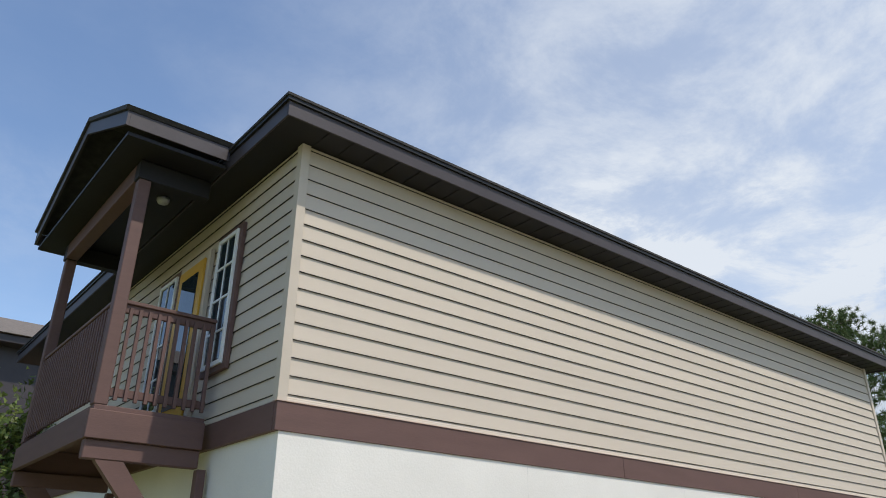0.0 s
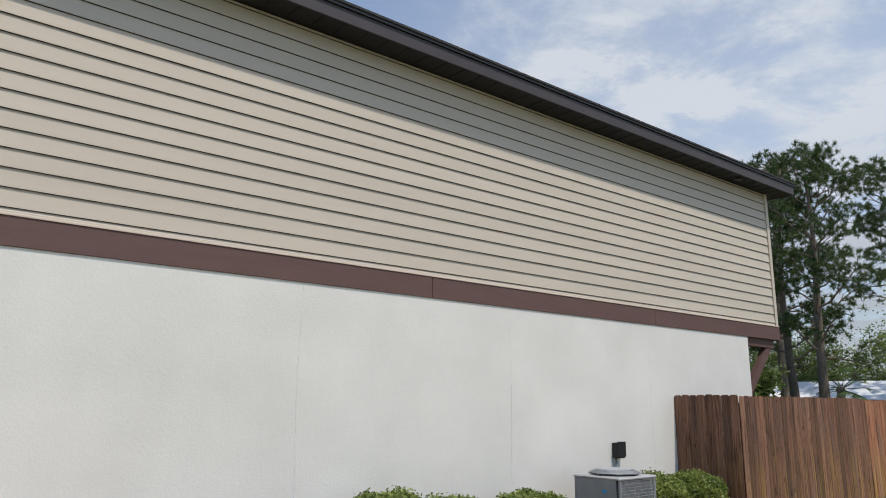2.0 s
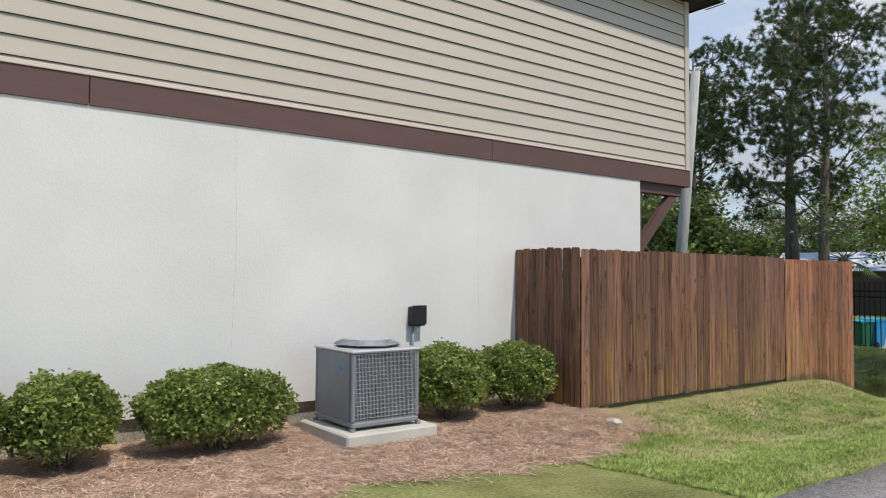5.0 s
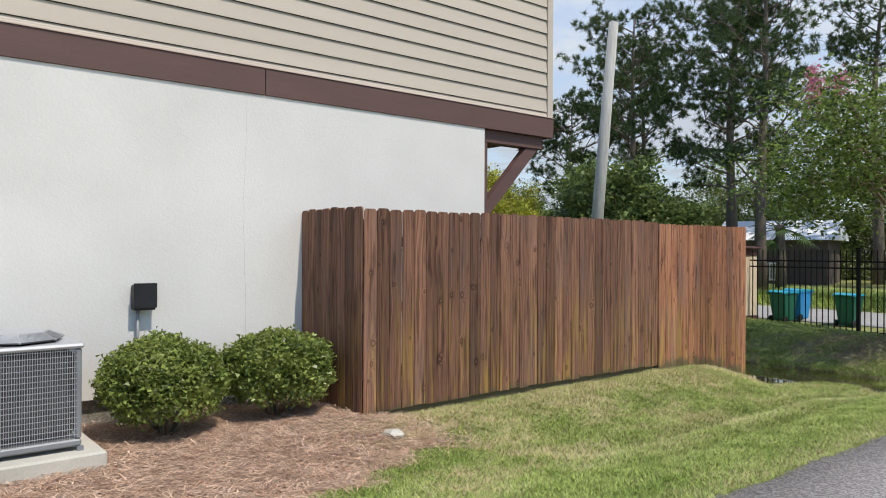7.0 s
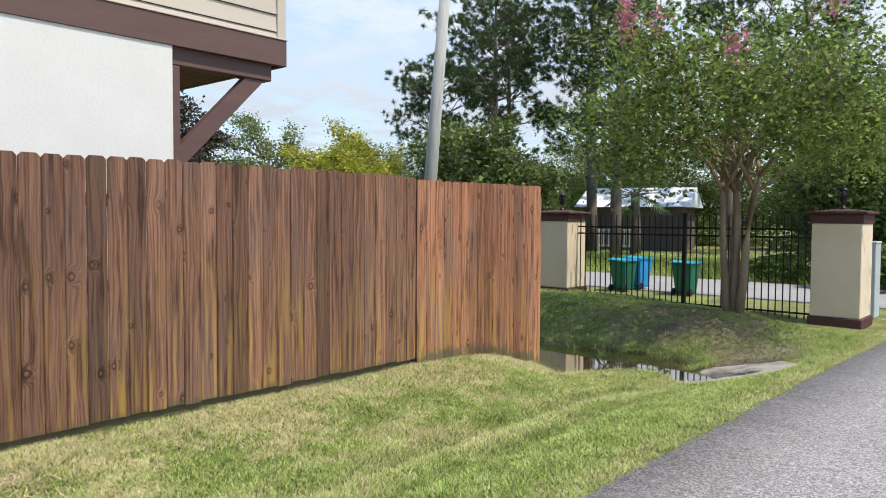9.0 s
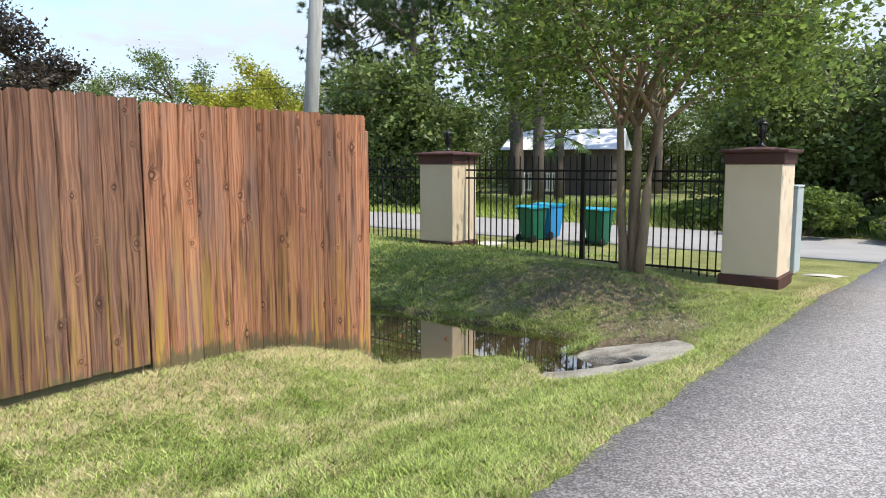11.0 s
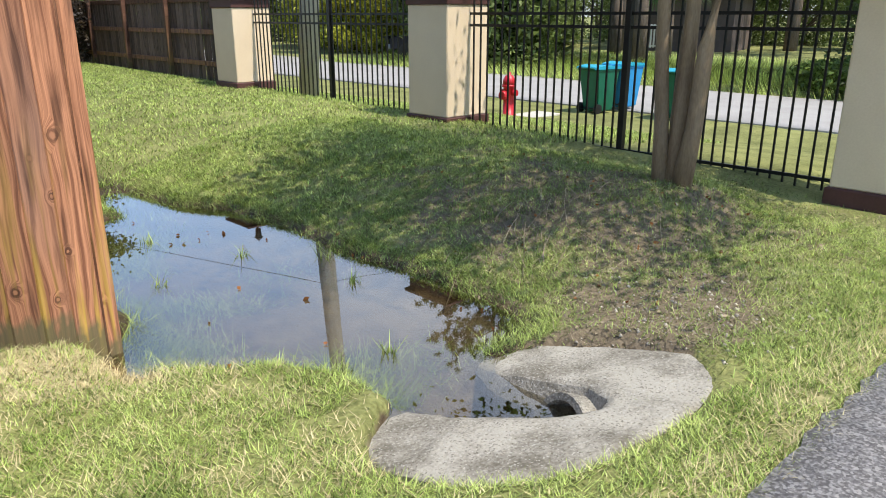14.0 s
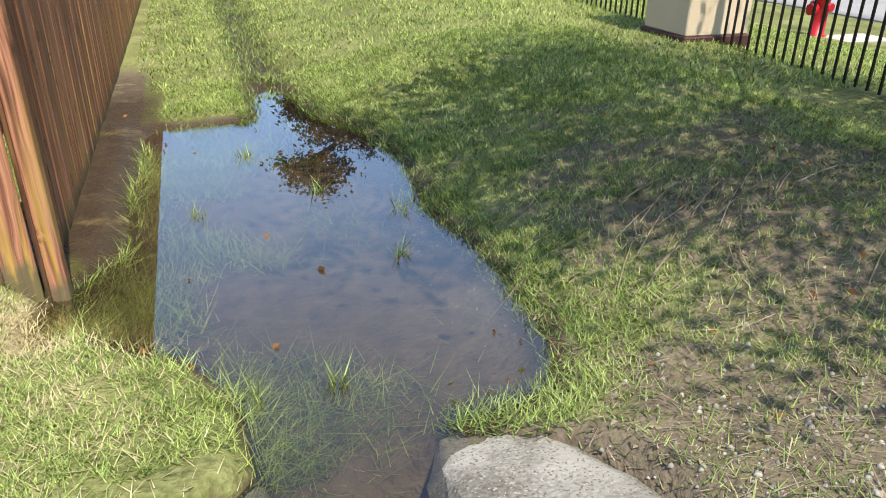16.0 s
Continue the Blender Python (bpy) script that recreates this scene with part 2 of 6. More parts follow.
def aggregate(m, scale, pale, dark, share):
    """Single stones showing in a paved surface, some pale and some dark."""
    n, l = m.node_tree.nodes, m.node_tree.links
    b = n["Principled BSDF"]
    colour = b.inputs["Base Color"].links[0].from_socket
    tc, vo, sp = n.new("ShaderNodeTexCoord"), n.new("ShaderNodeTexVoronoi"), n.new("ShaderNodeSeparateColor")
    vo.inputs["Scale"].default_value = scale
    l.new(tc.outputs["Object"], vo.inputs["Vector"])
    l.new(vo.outputs["Color"], sp.inputs[0])
    for i, tone in enumerate((pale, dark)):
        r, mx = n.new("ShaderNodeMapRange"), n.new("ShaderNodeMixRGB")
        r.inputs["From Min"].default_value, r.inputs["From Max"].default_value = 1 - share, 1 - share * 0.6
        r.inputs["To Max"].default_value = 0.8
        l.new(sp.outputs[i], r.inputs["Value"])
        l.new(r.outputs[0], mx.inputs[0])
        l.new(colour, mx.inputs[1])
        mx.inputs[2].default_value = (*tone, 1)
        colour = mx.outputs[0]
    l.new(colour, b.inputs["Base Color"])


aggregate(ASPHALT, 95.0, (0.50, 0.47, 0.45), (0.13, 0.12, 0.115), 0.36)
aggregate(CONCRETE, 150.0, (0.42, 0.40, 0.35), (0.12, 0.105, 0.08), 0.10)
POLE = material("pale_weathered_pole", (0.30, 0.29, 0.26), (0.48, 0.47, 0.43), 0.9, 3.0, 30.0, 0.5, stretch=(5, 5, 0.4))
GREY_METAL = material("grey_painted_steel", (0.20, 0.21, 0.22), (0.26, 0.27, 0.28), 0.45, 4.0, 60.0, 0.05, metal=0.2)
GRILLE = material("grey_wire_grille", (0.40, 0.41, 0.425), (0.50, 0.51, 0.525), 0.45, 4.0, 60.0, 0.0, metal=0.3)
COIL = material("dark_condenser_coil", (0.045, 0.047, 0.05), (0.09, 0.092, 0.096), 0.5, 6.0, 150.0, 0.3, metal=0.4)
BLACK = material("black_plastic", (0.010, 0.010, 0.011), (0.02, 0.02, 0.021), 0.45, 6.0, 60.0, 0.05)
RED = material("red_hydrant_paint", (0.42, 0.012, 0.02), (0.55, 0.02, 0.03), 0.4, 6.0, 60.0, 0.1)
GREEN_BIN = material("green_bin_plastic", (0.006, 0.10, 0.055), (0.01, 0.14, 0.075), 0.45, 5.0, 70.0, 0.05)
BLUE_BIN = material("blue_bin_plastic", (0.02, 0.24, 0.52), (0.03, 0.30, 0.62), 0.45, 5.0, 70.0, 0.05)
TEAL_LID = material("teal_lid_plastic", (0.02, 0.30, 0.42), (0.03, 0.38, 0.50), 0.45, 5.0, 70.0, 0.05)
CABINET = material("pale_green_grey_steel", (0.40, 0.44, 0.44), (0.46, 0.50, 0.50), 0.5, 4.0, 60.0, 0.05)
WHITE_ROOF = material("white_metal_roof", (0.72, 0.73, 0.75), (0.8, 0.81, 0.82), 0.85, 2.0, 40.0, 0.05)
PORCH_SHADE = material("porch_shade_brown", (0.10, 0.075, 0.06), (0.16, 0.12, 0.10), 0.9, 2.0, 50.0, 0.2)
TRUCK = material("dark_navy_car_paint", (0.008, 0.010, 0.02), (0.012, 0.014, 0.028), 0.2, 4.0, 50.0, 0.0)
STRAW = material("red_brown_pine_straw", (0.36, 0.21, 0.135), (0.72, 0.54, 0.41), 0.85, 8.0, 60.0, 0.0, island=0.6)
DRY = material("dry_grass_blade", (0.42, 0.35, 0.17), (0.64, 0.55, 0.31), 0.8, 3.0, 30.0, 0.0, island=0.3)
GRASS = leaf_material("green_grass_blade", (0.19, 0.28, 0.045), (0.47, 0.54, 0.18), 0.75, 0.55, 0.3, 0.25)
# darker copy of GRASS; under the tree its colour stands in for shade
SHADE_GRASS = leaf_material("darkened_grass_blade", (0.12, 0.185, 0.038), (0.37, 0.44, 0.135), 0.75, 0.55, 0.3, 0.25)
SHRUB_LEAF = leaf_material("glossy_shrub_leaf", (0.08, 0.13, 0.02), (0.34, 0.39, 0.105), 0.5, 0.35)
MYRTLE_LEAF = leaf_material("crape_myrtle_leaf", (0.065, 0.12, 0.022), (0.29, 0.37, 0.09), 0.6, 0.35, 0.62)
PINE_LEAF = leaf_material("pine_needles", (0.04, 0.07, 0.022), (0.11, 0.16, 0.05), 0.5, 0.6, 0.2)
OAK_LEAF = leaf_material("dark_green_leaf", (0.075, 0.12, 0.028), (0.23, 0.28, 0.08), 0.5, 0.5)
LIME_LEAF = leaf_material("yellow_green_leaf", (0.26, 0.28, 0.025), (0.52, 0.50, 0.06), 0.4, 0.5)
RED_LEAF = leaf_material("dark_red_green_leaf", (0.035, 0.022, 0.018), (0.09, 0.07, 0.045), 0.5, 0.4)
PALM_LEAF = leaf_material("palm_frond", (0.05, 0.10, 0.03), (0.12, 0.19, 0.06), 0.3, 0.4)
PINK = leaf_material("pink_blossom", (0.55, 0.16, 0.25), (0.70, 0.30, 0.38), 0.2, 0.6)
FALLEN = leaf_material("fallen_orange_leaf", (0.22, 0.07, 0.02), (0.42, 0.18, 0.05), 0.4, 0.6)


def glass_material(name, tint, rough=0.03):
    m = bpy.data.materials.new(name)
    m.use_nodes = True
    b = m.node_tree.nodes["Principled BSDF"]
    b.inputs["Base Color"].default_value = (*tint, 1)
    b.inputs["Roughness"].default_value = rough
    b.inputs["Specular IOR Level"].default_value = 0.9
    return m


GLASS = glass_material("dark_window_glass", (0.02, 0.03, 0.035))


def water_material():
    m = bpy.data.materials.new("shallow_water")
    m.use_nodes = True
    n, l = m.node_tree.nodes, m.node_tree.links
    n.remove(n["Principled BSDF"])
    gl, tr, mx, lw, sq = (n.new(k) for k in ("ShaderNodeBsdfGlossy", "ShaderNodeBsdfTransparent", "ShaderNodeMixShader", "ShaderNodeLayerWeight", "ShaderNodeMath"))
    gain = n.new("ShaderNodeMath")
    gl.inputs["Roughness"].default_value = 0.01
    gl.inputs["Color"].default_value = (0.98, 0.98, 0.98, 1)
    tr.inputs["Color"].default_value = (0.66, 0.62, 0.52, 1)
    lw.inputs["Blend"].default_value = 0.5
    sq.operation, gain.operation = 'POWER', 'MULTIPLY_ADD'
    sq.inputs[1].default_value, gain.inputs[1].default_value, gain.inputs[2].default_value = 2.5, 0.85, 0.05
    l.new(lw.outputs["Facing"], sq.inputs[0])
    l.new(sq.outputs[0], gain.inputs[0])
    t, bp = n.new("ShaderNodeTexNoise"), n.new("ShaderNodeBump")
    t.inputs["Scale"].default_value = 2.5
    bp.inputs["Strength"].default_value, bp.inputs["Distance"].default_value = 0.05, 0.02
    l.new(t.outputs["Fac"], bp.inputs["Height"])
    l.new(bp.outputs[0], gl.inputs["Normal"])
    l.new(gain.outputs[0], mx.inputs[0])
    l.new(tr.outputs[0], mx.inputs[1])
    l.new(gl.outputs[0], mx.inputs[2])
    l.new(mx.outputs[0], n["Material Output"].inputs["Surface"])
    return m


WATER = water_material()


def ground_material():
    """Lawn, bare mud by the ditch and the tree, and the straw bed by the wall, blended over the plan."""
    m = material("lawn_and_soil", (0.085, 0.095, 0.03), (0.34, 0.345, 0.13), 0.95, 1.6, 34.0, 0.8, fine_mix=0.45, depth=0.03, spec=0.15)
    n, l = m.node_tree.nodes, m.node_tree.links
    b = n["Principled BSDF"]
    colour = b.inputs["Base Color"].links[0].from_socket
    at = n.new("ShaderNodeAttribute")
    at.attribute_name = "cover"
    sp = n.new("ShaderNodeSeparateColor")
    l.new(at.outputs["Color"], sp.inputs[0])
    tc = n.new("ShaderNodeTexCoord")
    for i, (a, c, s) in enumerate((((0.085, 0.067, 0.043), (0.27, 0.215, 0.145), 9.0), ((0.16, 0.085, 0.05), (0.58, 0.41, 0.30), 30.0), ((0.36, 0.30, 0.15), (0.55, 0.47, 0.28), 14.0))):
        t = n.new("ShaderNodeTexNoise")
        t.inputs["Scale"].default_value, t.inputs["Detail"].default_value = s, 6.0
        l.new(tc.outputs["Object"], t.inputs["Vector"])
        c2 = n.new("ShaderNodeMixRGB")
        c2.inputs[1].default_value, c2.inputs[2].default_value = (*a, 1), (*c, 1)
        l.new(t.outputs["Fac"], c2.inputs[0])
        ad = n.new("ShaderNodeMath")
        ad.operation = 'MULTIPLY_ADD'
        l.new(t.outputs["Fac"], ad.inputs[0])
        ad.inputs[1].default_value = 0.8
        l.new(sp.outputs[i], ad.inputs[2])
        r = n.new("ShaderNodeMapRange")
        r.inputs["From Min"].default_value, r.inputs["From Max"].default_value = 0.72, 1.05
        l.new(ad.outputs[0], r.inputs["Value"])
        mx = n.new("ShaderNodeMixRGB")
        l.new(r.outputs[0], mx.inputs[0])
        l.new(colour, mx.inputs[1])
        l.new(c2.outputs[0], mx.inputs[2])
        colour = mx.outputs[0]
    soak = n.new("ShaderNodeMixRGB")
    soak.blend_type = 'MULTIPLY'
    l.new(at.outputs["Alpha"], soak.inputs[0])
    l.new(colour, soak.inputs[1])
    soak.inputs[2].default_value = (0.34, 0.28, 0.21, 1)
    gloss = n.new("ShaderNodeMapRange")
    gloss.inputs["To Min"].default_value, gloss.inputs["To Max"].default_value = 0.95, 0.45
    l.new(at.outputs["Alpha"], gloss.inputs["Value"])
    l.new(gloss.outputs[0], b.inputs["Roughness"])
    l.new(soak.outputs[0], b.inputs["Base Color"])
    return m


SOIL = ground_material()


# ---- mesh helpers ----
rng = np.random.default_rng(7)


def add_box(bm, lo, hi, m=None, bevel=0.0):
    """A box between two corners, turned by m if given, with its edges rounded off by bevel."""
    vs = bmesh.ops.create_cube(bm, size=1.0)["verts"]
    for v in vs:
        v.co = Vector([(lo[i] + hi[i]) / 2 + v.co[i] * (hi[i] - lo[i]) for i in range(3)])
    if bevel:
        es = list({e for v in vs for e in v.link_edges})
        vs = bmesh.ops.bevel(bm, geom=es, offset=bevel, segments=1, affect='EDGES')["verts"]
    if m is not None:
        bmesh.ops.transform(bm, matrix=m, verts=list(vs))
    return bm


def box(lo, hi, m=None, bevel=0.0):
    return add_box(bmesh.new(), lo, hi, m, bevel)


def add_prism(bm, outline, a, b, axis=2):
    """An outline in a plane, pushed from a to b along an axis."""
    def at(p, h):
        return (h, p[0], p[1]) if axis == 0 else (p[0], h, p[1]) if axis == 1 else (p[0], p[1], h)
    lo = [bm.verts.new(at(p, a)) for p in outline]
    hi = [bm.verts.new(at(p, b)) for p in outline]
    k = len(outline)
    bm.faces.new(lo[::-1])
    bm.faces.new(hi)
    for i in range(k):
        bm.faces.new((lo[i], lo[(i + 1) % k], hi[(i + 1) % k], hi[i]))
    bmesh.ops.recalc_face_normals(bm, faces=bm.faces[:])
    return bm


def prism(outline, a, b, axis=2):
    return add_prism(bmesh.new(), outline, a, b, axis)


def add_tube(bm, points, radii, sides=8, cap=True):
    """A round tube along points, with a radius at each."""
    pts = [Vector(p) for p in points]
    rings = []
    for i, p in enumerate(pts):
        d = (pts[min(i + 1, len(pts) - 1)] - pts[max(i - 1, 0)]).normalized()
        u = d.orthogonal().normalized() if abs(d.z) > 0.99 else d.cross(Vector((0, 0, 1))).normalized()
        w = d.cross(u)
        rings.append([bm.verts.new(p + radii[i] * (math.cos(a) * u + math.sin(a) * w)) for a in (2 * math.pi * k / sides for k in range(sides))])
    for r, s in zip(rings, rings[1:]):
        for k in range(sides):
            f = bm.faces.new((r[k], r[(k + 1) % sides], s[(k + 1) % sides], s[k]))
            f.smooth = True
    if cap:
        bm.faces.new(rings[0][::-1])
        bm.faces.new(rings[-1])
    return bm


def tube(points, radii, sides=8):
    return add_tube(bmesh.new(), points, radii, sides)


def add_lathe(bm, profile, sides=16, centre=(0, 0)):
    return add_tube(bm, [(centre[0], centre[1], z) for r, z in profile], [r for r, z in profile], sides)


def mesh_of(bm, mat, name):
    me = bpy.data.meshes.new(name)
    bm.normal_update()
    bm.to_mesh(me)
    bm.free()
    me.materials.append(mat)
    return me


def part(name, bm, mat, parent=None, label=""):
    ob = new(name, bm if isinstance(bm, bpy.types.Mesh) else mesh_of(bm, mat, name))
    ob.parent = parent
    return tagged(ob, label)


def thing(name, label, category, at=(0, 0, 0), turn=0.0, group="", kind=""):
    ob = new(name)
    ob.empty_display_size = 0.1
    ob.matrix_basis = pose(*at, 0, 0, turn)
    return tagged(ob, label, category, group, kind)


def raw_mesh(name, verts, corners, size, mat, smooth=False):
    """A mesh from arrays: corners holds vertex numbers, size to a face."""
    me = bpy.data.meshes.new(name)
    nf = len(corners) // size
    me.vertices.add(len(verts))
    me.vertices.foreach_set("co", np.asarray(verts, np.float32).ravel())
    me.loops.add(len(corners))
    me.loops.foreach_set("vertex_index", np.asarray(corners, np.int32))
    me.polygons.add(nf)
    me.polygons.foreach_set("loop_start", np.arange(0, nf * size, size, dtype=np.int32))
    if smooth:
        me.polygons.foreach_set("use_smooth", np.ones(nf, bool))
    me.update(calc_edges=True)
    me.materials.append(mat)
    return me


def unit(a):
    return a / np.maximum(np.linalg.norm(a, axis=1, keepdims=True), 1e-9)


def leaf_mesh(name, centres, mat, length=0.08, width=0.04, lift=0.2, seed=1, simple=False):
    """A folded diamond leaf at each centre, in a random turn; simple: a pointed one of a single face."""
    g = np.random.default_rng(seed)
    n = len(centres)
    d = g.normal(size=(n, 3))
    d[:, 2] = d[:, 2] * 0.6 + lift * 0.5
    d = unit(d)
    s = unit(np.cross(d, g.normal(size=(n, 3))))
    nn = np.cross(d, s)
    k = (0.6 + 0.8 * g.random((n, 1)))
    if simple:
        v = np.stack([centres - d * length * k / 2 - s * width * k * 0.6, centres - d * length * k / 2 + s * width * k * 0.6, centres + d * length * k / 2], 1)
        return raw_mesh(name, v.reshape(-1, 3), np.arange(n * 3), 3, mat)
    v = np.stack([centres - d * length * k / 2, centres + s * width * k / 2 + nn * width * 0.25, centres + d * length * k / 2, centres - s * width * k / 2 + nn * width * 0.25], 1)
    return raw_mesh(name, v.reshape(-1, 3), np.arange(n * 4), 4, mat)


def blade_mesh(name, roots, mat, height=0.06, width=0.006, lean=0.5, seed=1):
    """A bent, pointed blade at each root."""
    g = np.random.default_rng(seed)
    n = len(roots)
    a = g.random(n) * 2 * math.pi
    side = np.stack([np.cos(a), np.sin(a), np.zeros(n)], 1)
    out = np.stack([-np.sin(a), np.cos(a), np.zeros(n)], 1) * (lean * (0.3 + g.random((n, 1))))
    h = height * (0.45 + 0.9 * g.random((n, 1)))
    upv = np.array([[0, 0, 1.0]])
    tip = roots + h * (upv + out)
    w = width * (0.6 + 0.8 * g.random((n, 1)))
    v = np.stack([roots - side * w, roots + side * w, tip], 1)
    return raw_mesh(name, v.reshape(-1, 3), np.arange(n * 3), 3, mat)


# ---- ground ----
def ease(a, b, x):
    t = np.clip((x - a) / (b - a), 0, 1)
    return t * t * (3 - 2 * t)


def wave(x, y, s=1.0):
    return (np.sin(1.7 * x * s + 1.3 * np.sin(0.9 * y * s)) + np.sin(2.3 * y * s + 1.1 * np.sin(1.3 * x * s + 2)) + 0.6 * np.sin(4.1 * x * s + 3.7 * y * s)) / 2.6


ROAD_EDGE, WATER_Z = 1.80, -0.755


def road_z(x):
    return np.interp(x, [-30, 0, 5, 11, 16, 20, 25, 30, 60], [0.0, 0.0, -0.22, -0.29, -0.37, -0.42, -0.53, -0.80, -0.88])


def ground_z(x, y):
    x, y = np.asarray(x, float), np.asarray(y, float)
    r = road_z(x)
    bed = -0.27 - 0.05 * ease(12.9, 13.6, x)
    swale = r - 0.15 * ease(1.9, 3.6, y) * ease(9, 14, x)
    swale = swale - 0.06 * (np.exp(-((y - 3.3 - 0.03 * (x - 16)) / 0.13) ** 2) + np.exp(-((y - 2.75 - 0.03 * (x - 16)) / 0.11) ** 2)) * ease(13.5, 15.5, x)
    lawn = swale + (bed - swale) * ease(3.7, 4.75, y)
    # the ditch: a pool by the fence end, a narrow trench going on behind
    edge = 0.09 * wave(x, y, 1.3)
    far2 = ease(8.0, 9.0, y)
    west = 20.02 - 0.45 * ease(5.4, 4.6, y) + 0.5 * edge
    mouth = 3.45 + 0.75 * ease(20.75, 20.2, x) + 0.25 * ease(20.2, 19.9, x)
    far = ease(7.2, 8.0, y)
    middle = 21.13 + 0 * y
    pool = ease(west - 0.15, west + 0.25, x)
    pool = pool * (1 - far) + far * ease(middle - 0.3, middle - 0.02, x) * (0.78 - 0.56 * far2)
    bank = 0.95 * ease(21.5 - far * 0.35 + edge, 23.5 - far * 0.2 + edge, x) + 0.25 * ease(21.5 - far * 0.3 + edge, 21.95 - far * 0.35 + edge, x)
    shore = (-0.55 - 0.14 * ease(4.6, 5.3, y)) * (1 - far) - 0.70 * far
    shore = np.where(x < 19.7, np.minimum(bed, lawn) * (1 - ease(17.8, 19.7, x)) + shore * ease(17.8, 19.7, x), shore)
    floor = shore + (-0.87 - shore) * pool
    top = -0.30 - 0.20 * ease(24.0, 25.2, x) * ease(9, 2, y) + 0.01 * np.clip(y - 8, 0, 12)
    ditch = floor + (top - floor) * np.clip(bank / 1.2, 0, 1)
    south = ease(mouth + 0.55, mouth - 0.3, y)
    verge = r + (-0.67 - r) * ease(1.9, 3.3, y) * ease(23.6, 21.2, x)
    east = ditch + (verge - ditch) * south
    # the channel into the culvert
    ch = ease(0.42, 0.2, np.abs(x - 20.85)) * ease(2.45, 2.7, y) * ease(4.0, 3.6, y)
    east = east + (np.minimum(east, -0.86) - east) * ch
    east = east - (0.075 + 0.14 * ease(2.55, 3.25, y)) * ease(1.15, 0.8, ((x - 20.90) / 0.84) ** 2 + ((y - 2.83) / 0.64) ** 2)
    a = ease(18.0, 19.6, x)
    z = lawn * (1 - a) + east * a
    b = ease(25.3, 26.5, x)
    z = z * (1 - b) + b * (-0.52 - 0.40 * ease(26.0, 30.5, x))
    z = np.where(y < ROAD_EDGE, r, z)
    near = ease(-1, 2, x) * ease(40, 30, x) * ease(20, 12, y)
    return z + np.where(y > ROAD_EDGE, 0.012 * wave(x, y, 2.2) * near * ease(ROAD_EDGE, ROAD_EDGE + 0.4, y), 0)


def covers(x, y):
    """How much mud, straw and dry grass lies at a place of the plan."""
    z = ground_z(x, y)
    w = wave(x, y, 1.9)
    mud = ease(WATER_Z + 0.07, WATER_Z - 0.01, z) * (x > 19) * (x < 25) + 0.42 * np.exp(-(((x - 23.3) / 0.9) ** 2 + ((y - 4.3) / 1.2) ** 2)) + 0.5 * np.exp(-(((x - 21.9) / 0.35) ** 2 + ((y - 2.9) / 0.5) ** 2))
    mud = mud + 0.8 * ease(1.2, 0.9, ((x - 21.1) / 0.75) ** 2 + ((y - 2.9) / 0.5) ** 2)
    mud = mud + 0.9 * ease(20.1, 19.95, x) * (x > 19.6) * ease(5.0, 5.4, y) * ease(10.5, 9, y)
    mud = mud + 0.55 * np.exp(-(((x - 22.15) / 0.55) ** 2 + ((y - 2.75) / 0.55) ** 2)) + (0.42 + 0.34 * wave(x, y, 3.3)) * ease(21.4, 22.2, x) * ease(24.8, 24, x) * ease(8.5, 5, y) * ease(2.2, 3, y)
    straw = ease(13.9, 12.9, x + 0.25 * w) * ease(3.4, 3.8, y + 0.25 * w - 0.35 * ease(11.5, 13.5, x)) * (x > 2)
    dry = (0.42 + 0.45 * w + 0.45 * wave(0.8 * x, 2.1 * y, 3.7)) * (1 - 0.5 * ease(17.5, 19.0, x)) * ease(12.0, 13.0, x) * ease(20.6, 19.8, x) * ease(2.5, 3.3, y) + 0.35 * ease(0.25, 0.05, np.abs(y - ROAD_EDGE - 0.1)) * (x < 26) + 0.45 * ease(0.35, 0.1, np.abs(y - 4.62)) * (x > 13) * (x < 19.9)
    wet = ease(0.34, 0.12, np.abs(x - 21.13)) * ease(7.0, 7.8, y) * ease(24, 16, y) + ease(20.3, 20.1, x) * (x > 19.5) * ease(4.75, 5.0, y) * ease(10, 8, y) + ease(WATER_Z + 0.06, WATER_Z, z) * ease(WATER_Z - 0.07, WATER_Z - 0.03, z) * (x > 19) * (x < 25) * (y > 3.2)
    return np.clip(mud, 0, 1), np.clip(straw, 0, 1), np.clip(dry, 0, 1), np.clip(wet, 0, 1)


def ground_sheet():
    xs = np.unique(np.concatenate([np.linspace(-600, -20, 14), np.linspace(-20, 10, 61), np.linspace(10, 18, 65), np.linspace(18, 25.5, 151), np.linspace(25.5, 45, 40), np.linspace(45, 900, 24)]))
    ys = np.unique(np.concatenate([np.linspace(-600, -20, 14), np.linspace(-20, 1.7, 24), np.linspace(1.7, 9, 147), np.linspace(9, 24, 76), np.linspace(24, 60, 20), np.linspace(60, 900, 20)]))
    gx, gy = np.meshgrid(xs, ys)
    v = np.stack([gx, gy, ground_z(gx, gy)], 2).reshape(-1, 3)
    nx, ny = len(xs), len(ys)
    i = (np.arange(ny - 1)[:, None] * nx + np.arange(nx - 1)[None]).ravel()
    f = np.stack([i, i + 1, i + nx + 1, i + nx], 1).ravel()
    me = raw_mesh("ground", v, f, 4, SOIL, True)
    at = me.color_attributes.new("cover", 'FLOAT_COLOR', 'POINT')
    c = np.ones((len(v), 4), np.float32)
    for k, q in enumerate(covers(v[:, 0], v[:, 1])):
        c[:, k] = q
    at.data.foreach_set("color", c.ravel())
    return tagged(new("ground", me), "uneven green lawn with muddy ditch and straw bed", "ground", kind="structure")


ground_sheet()


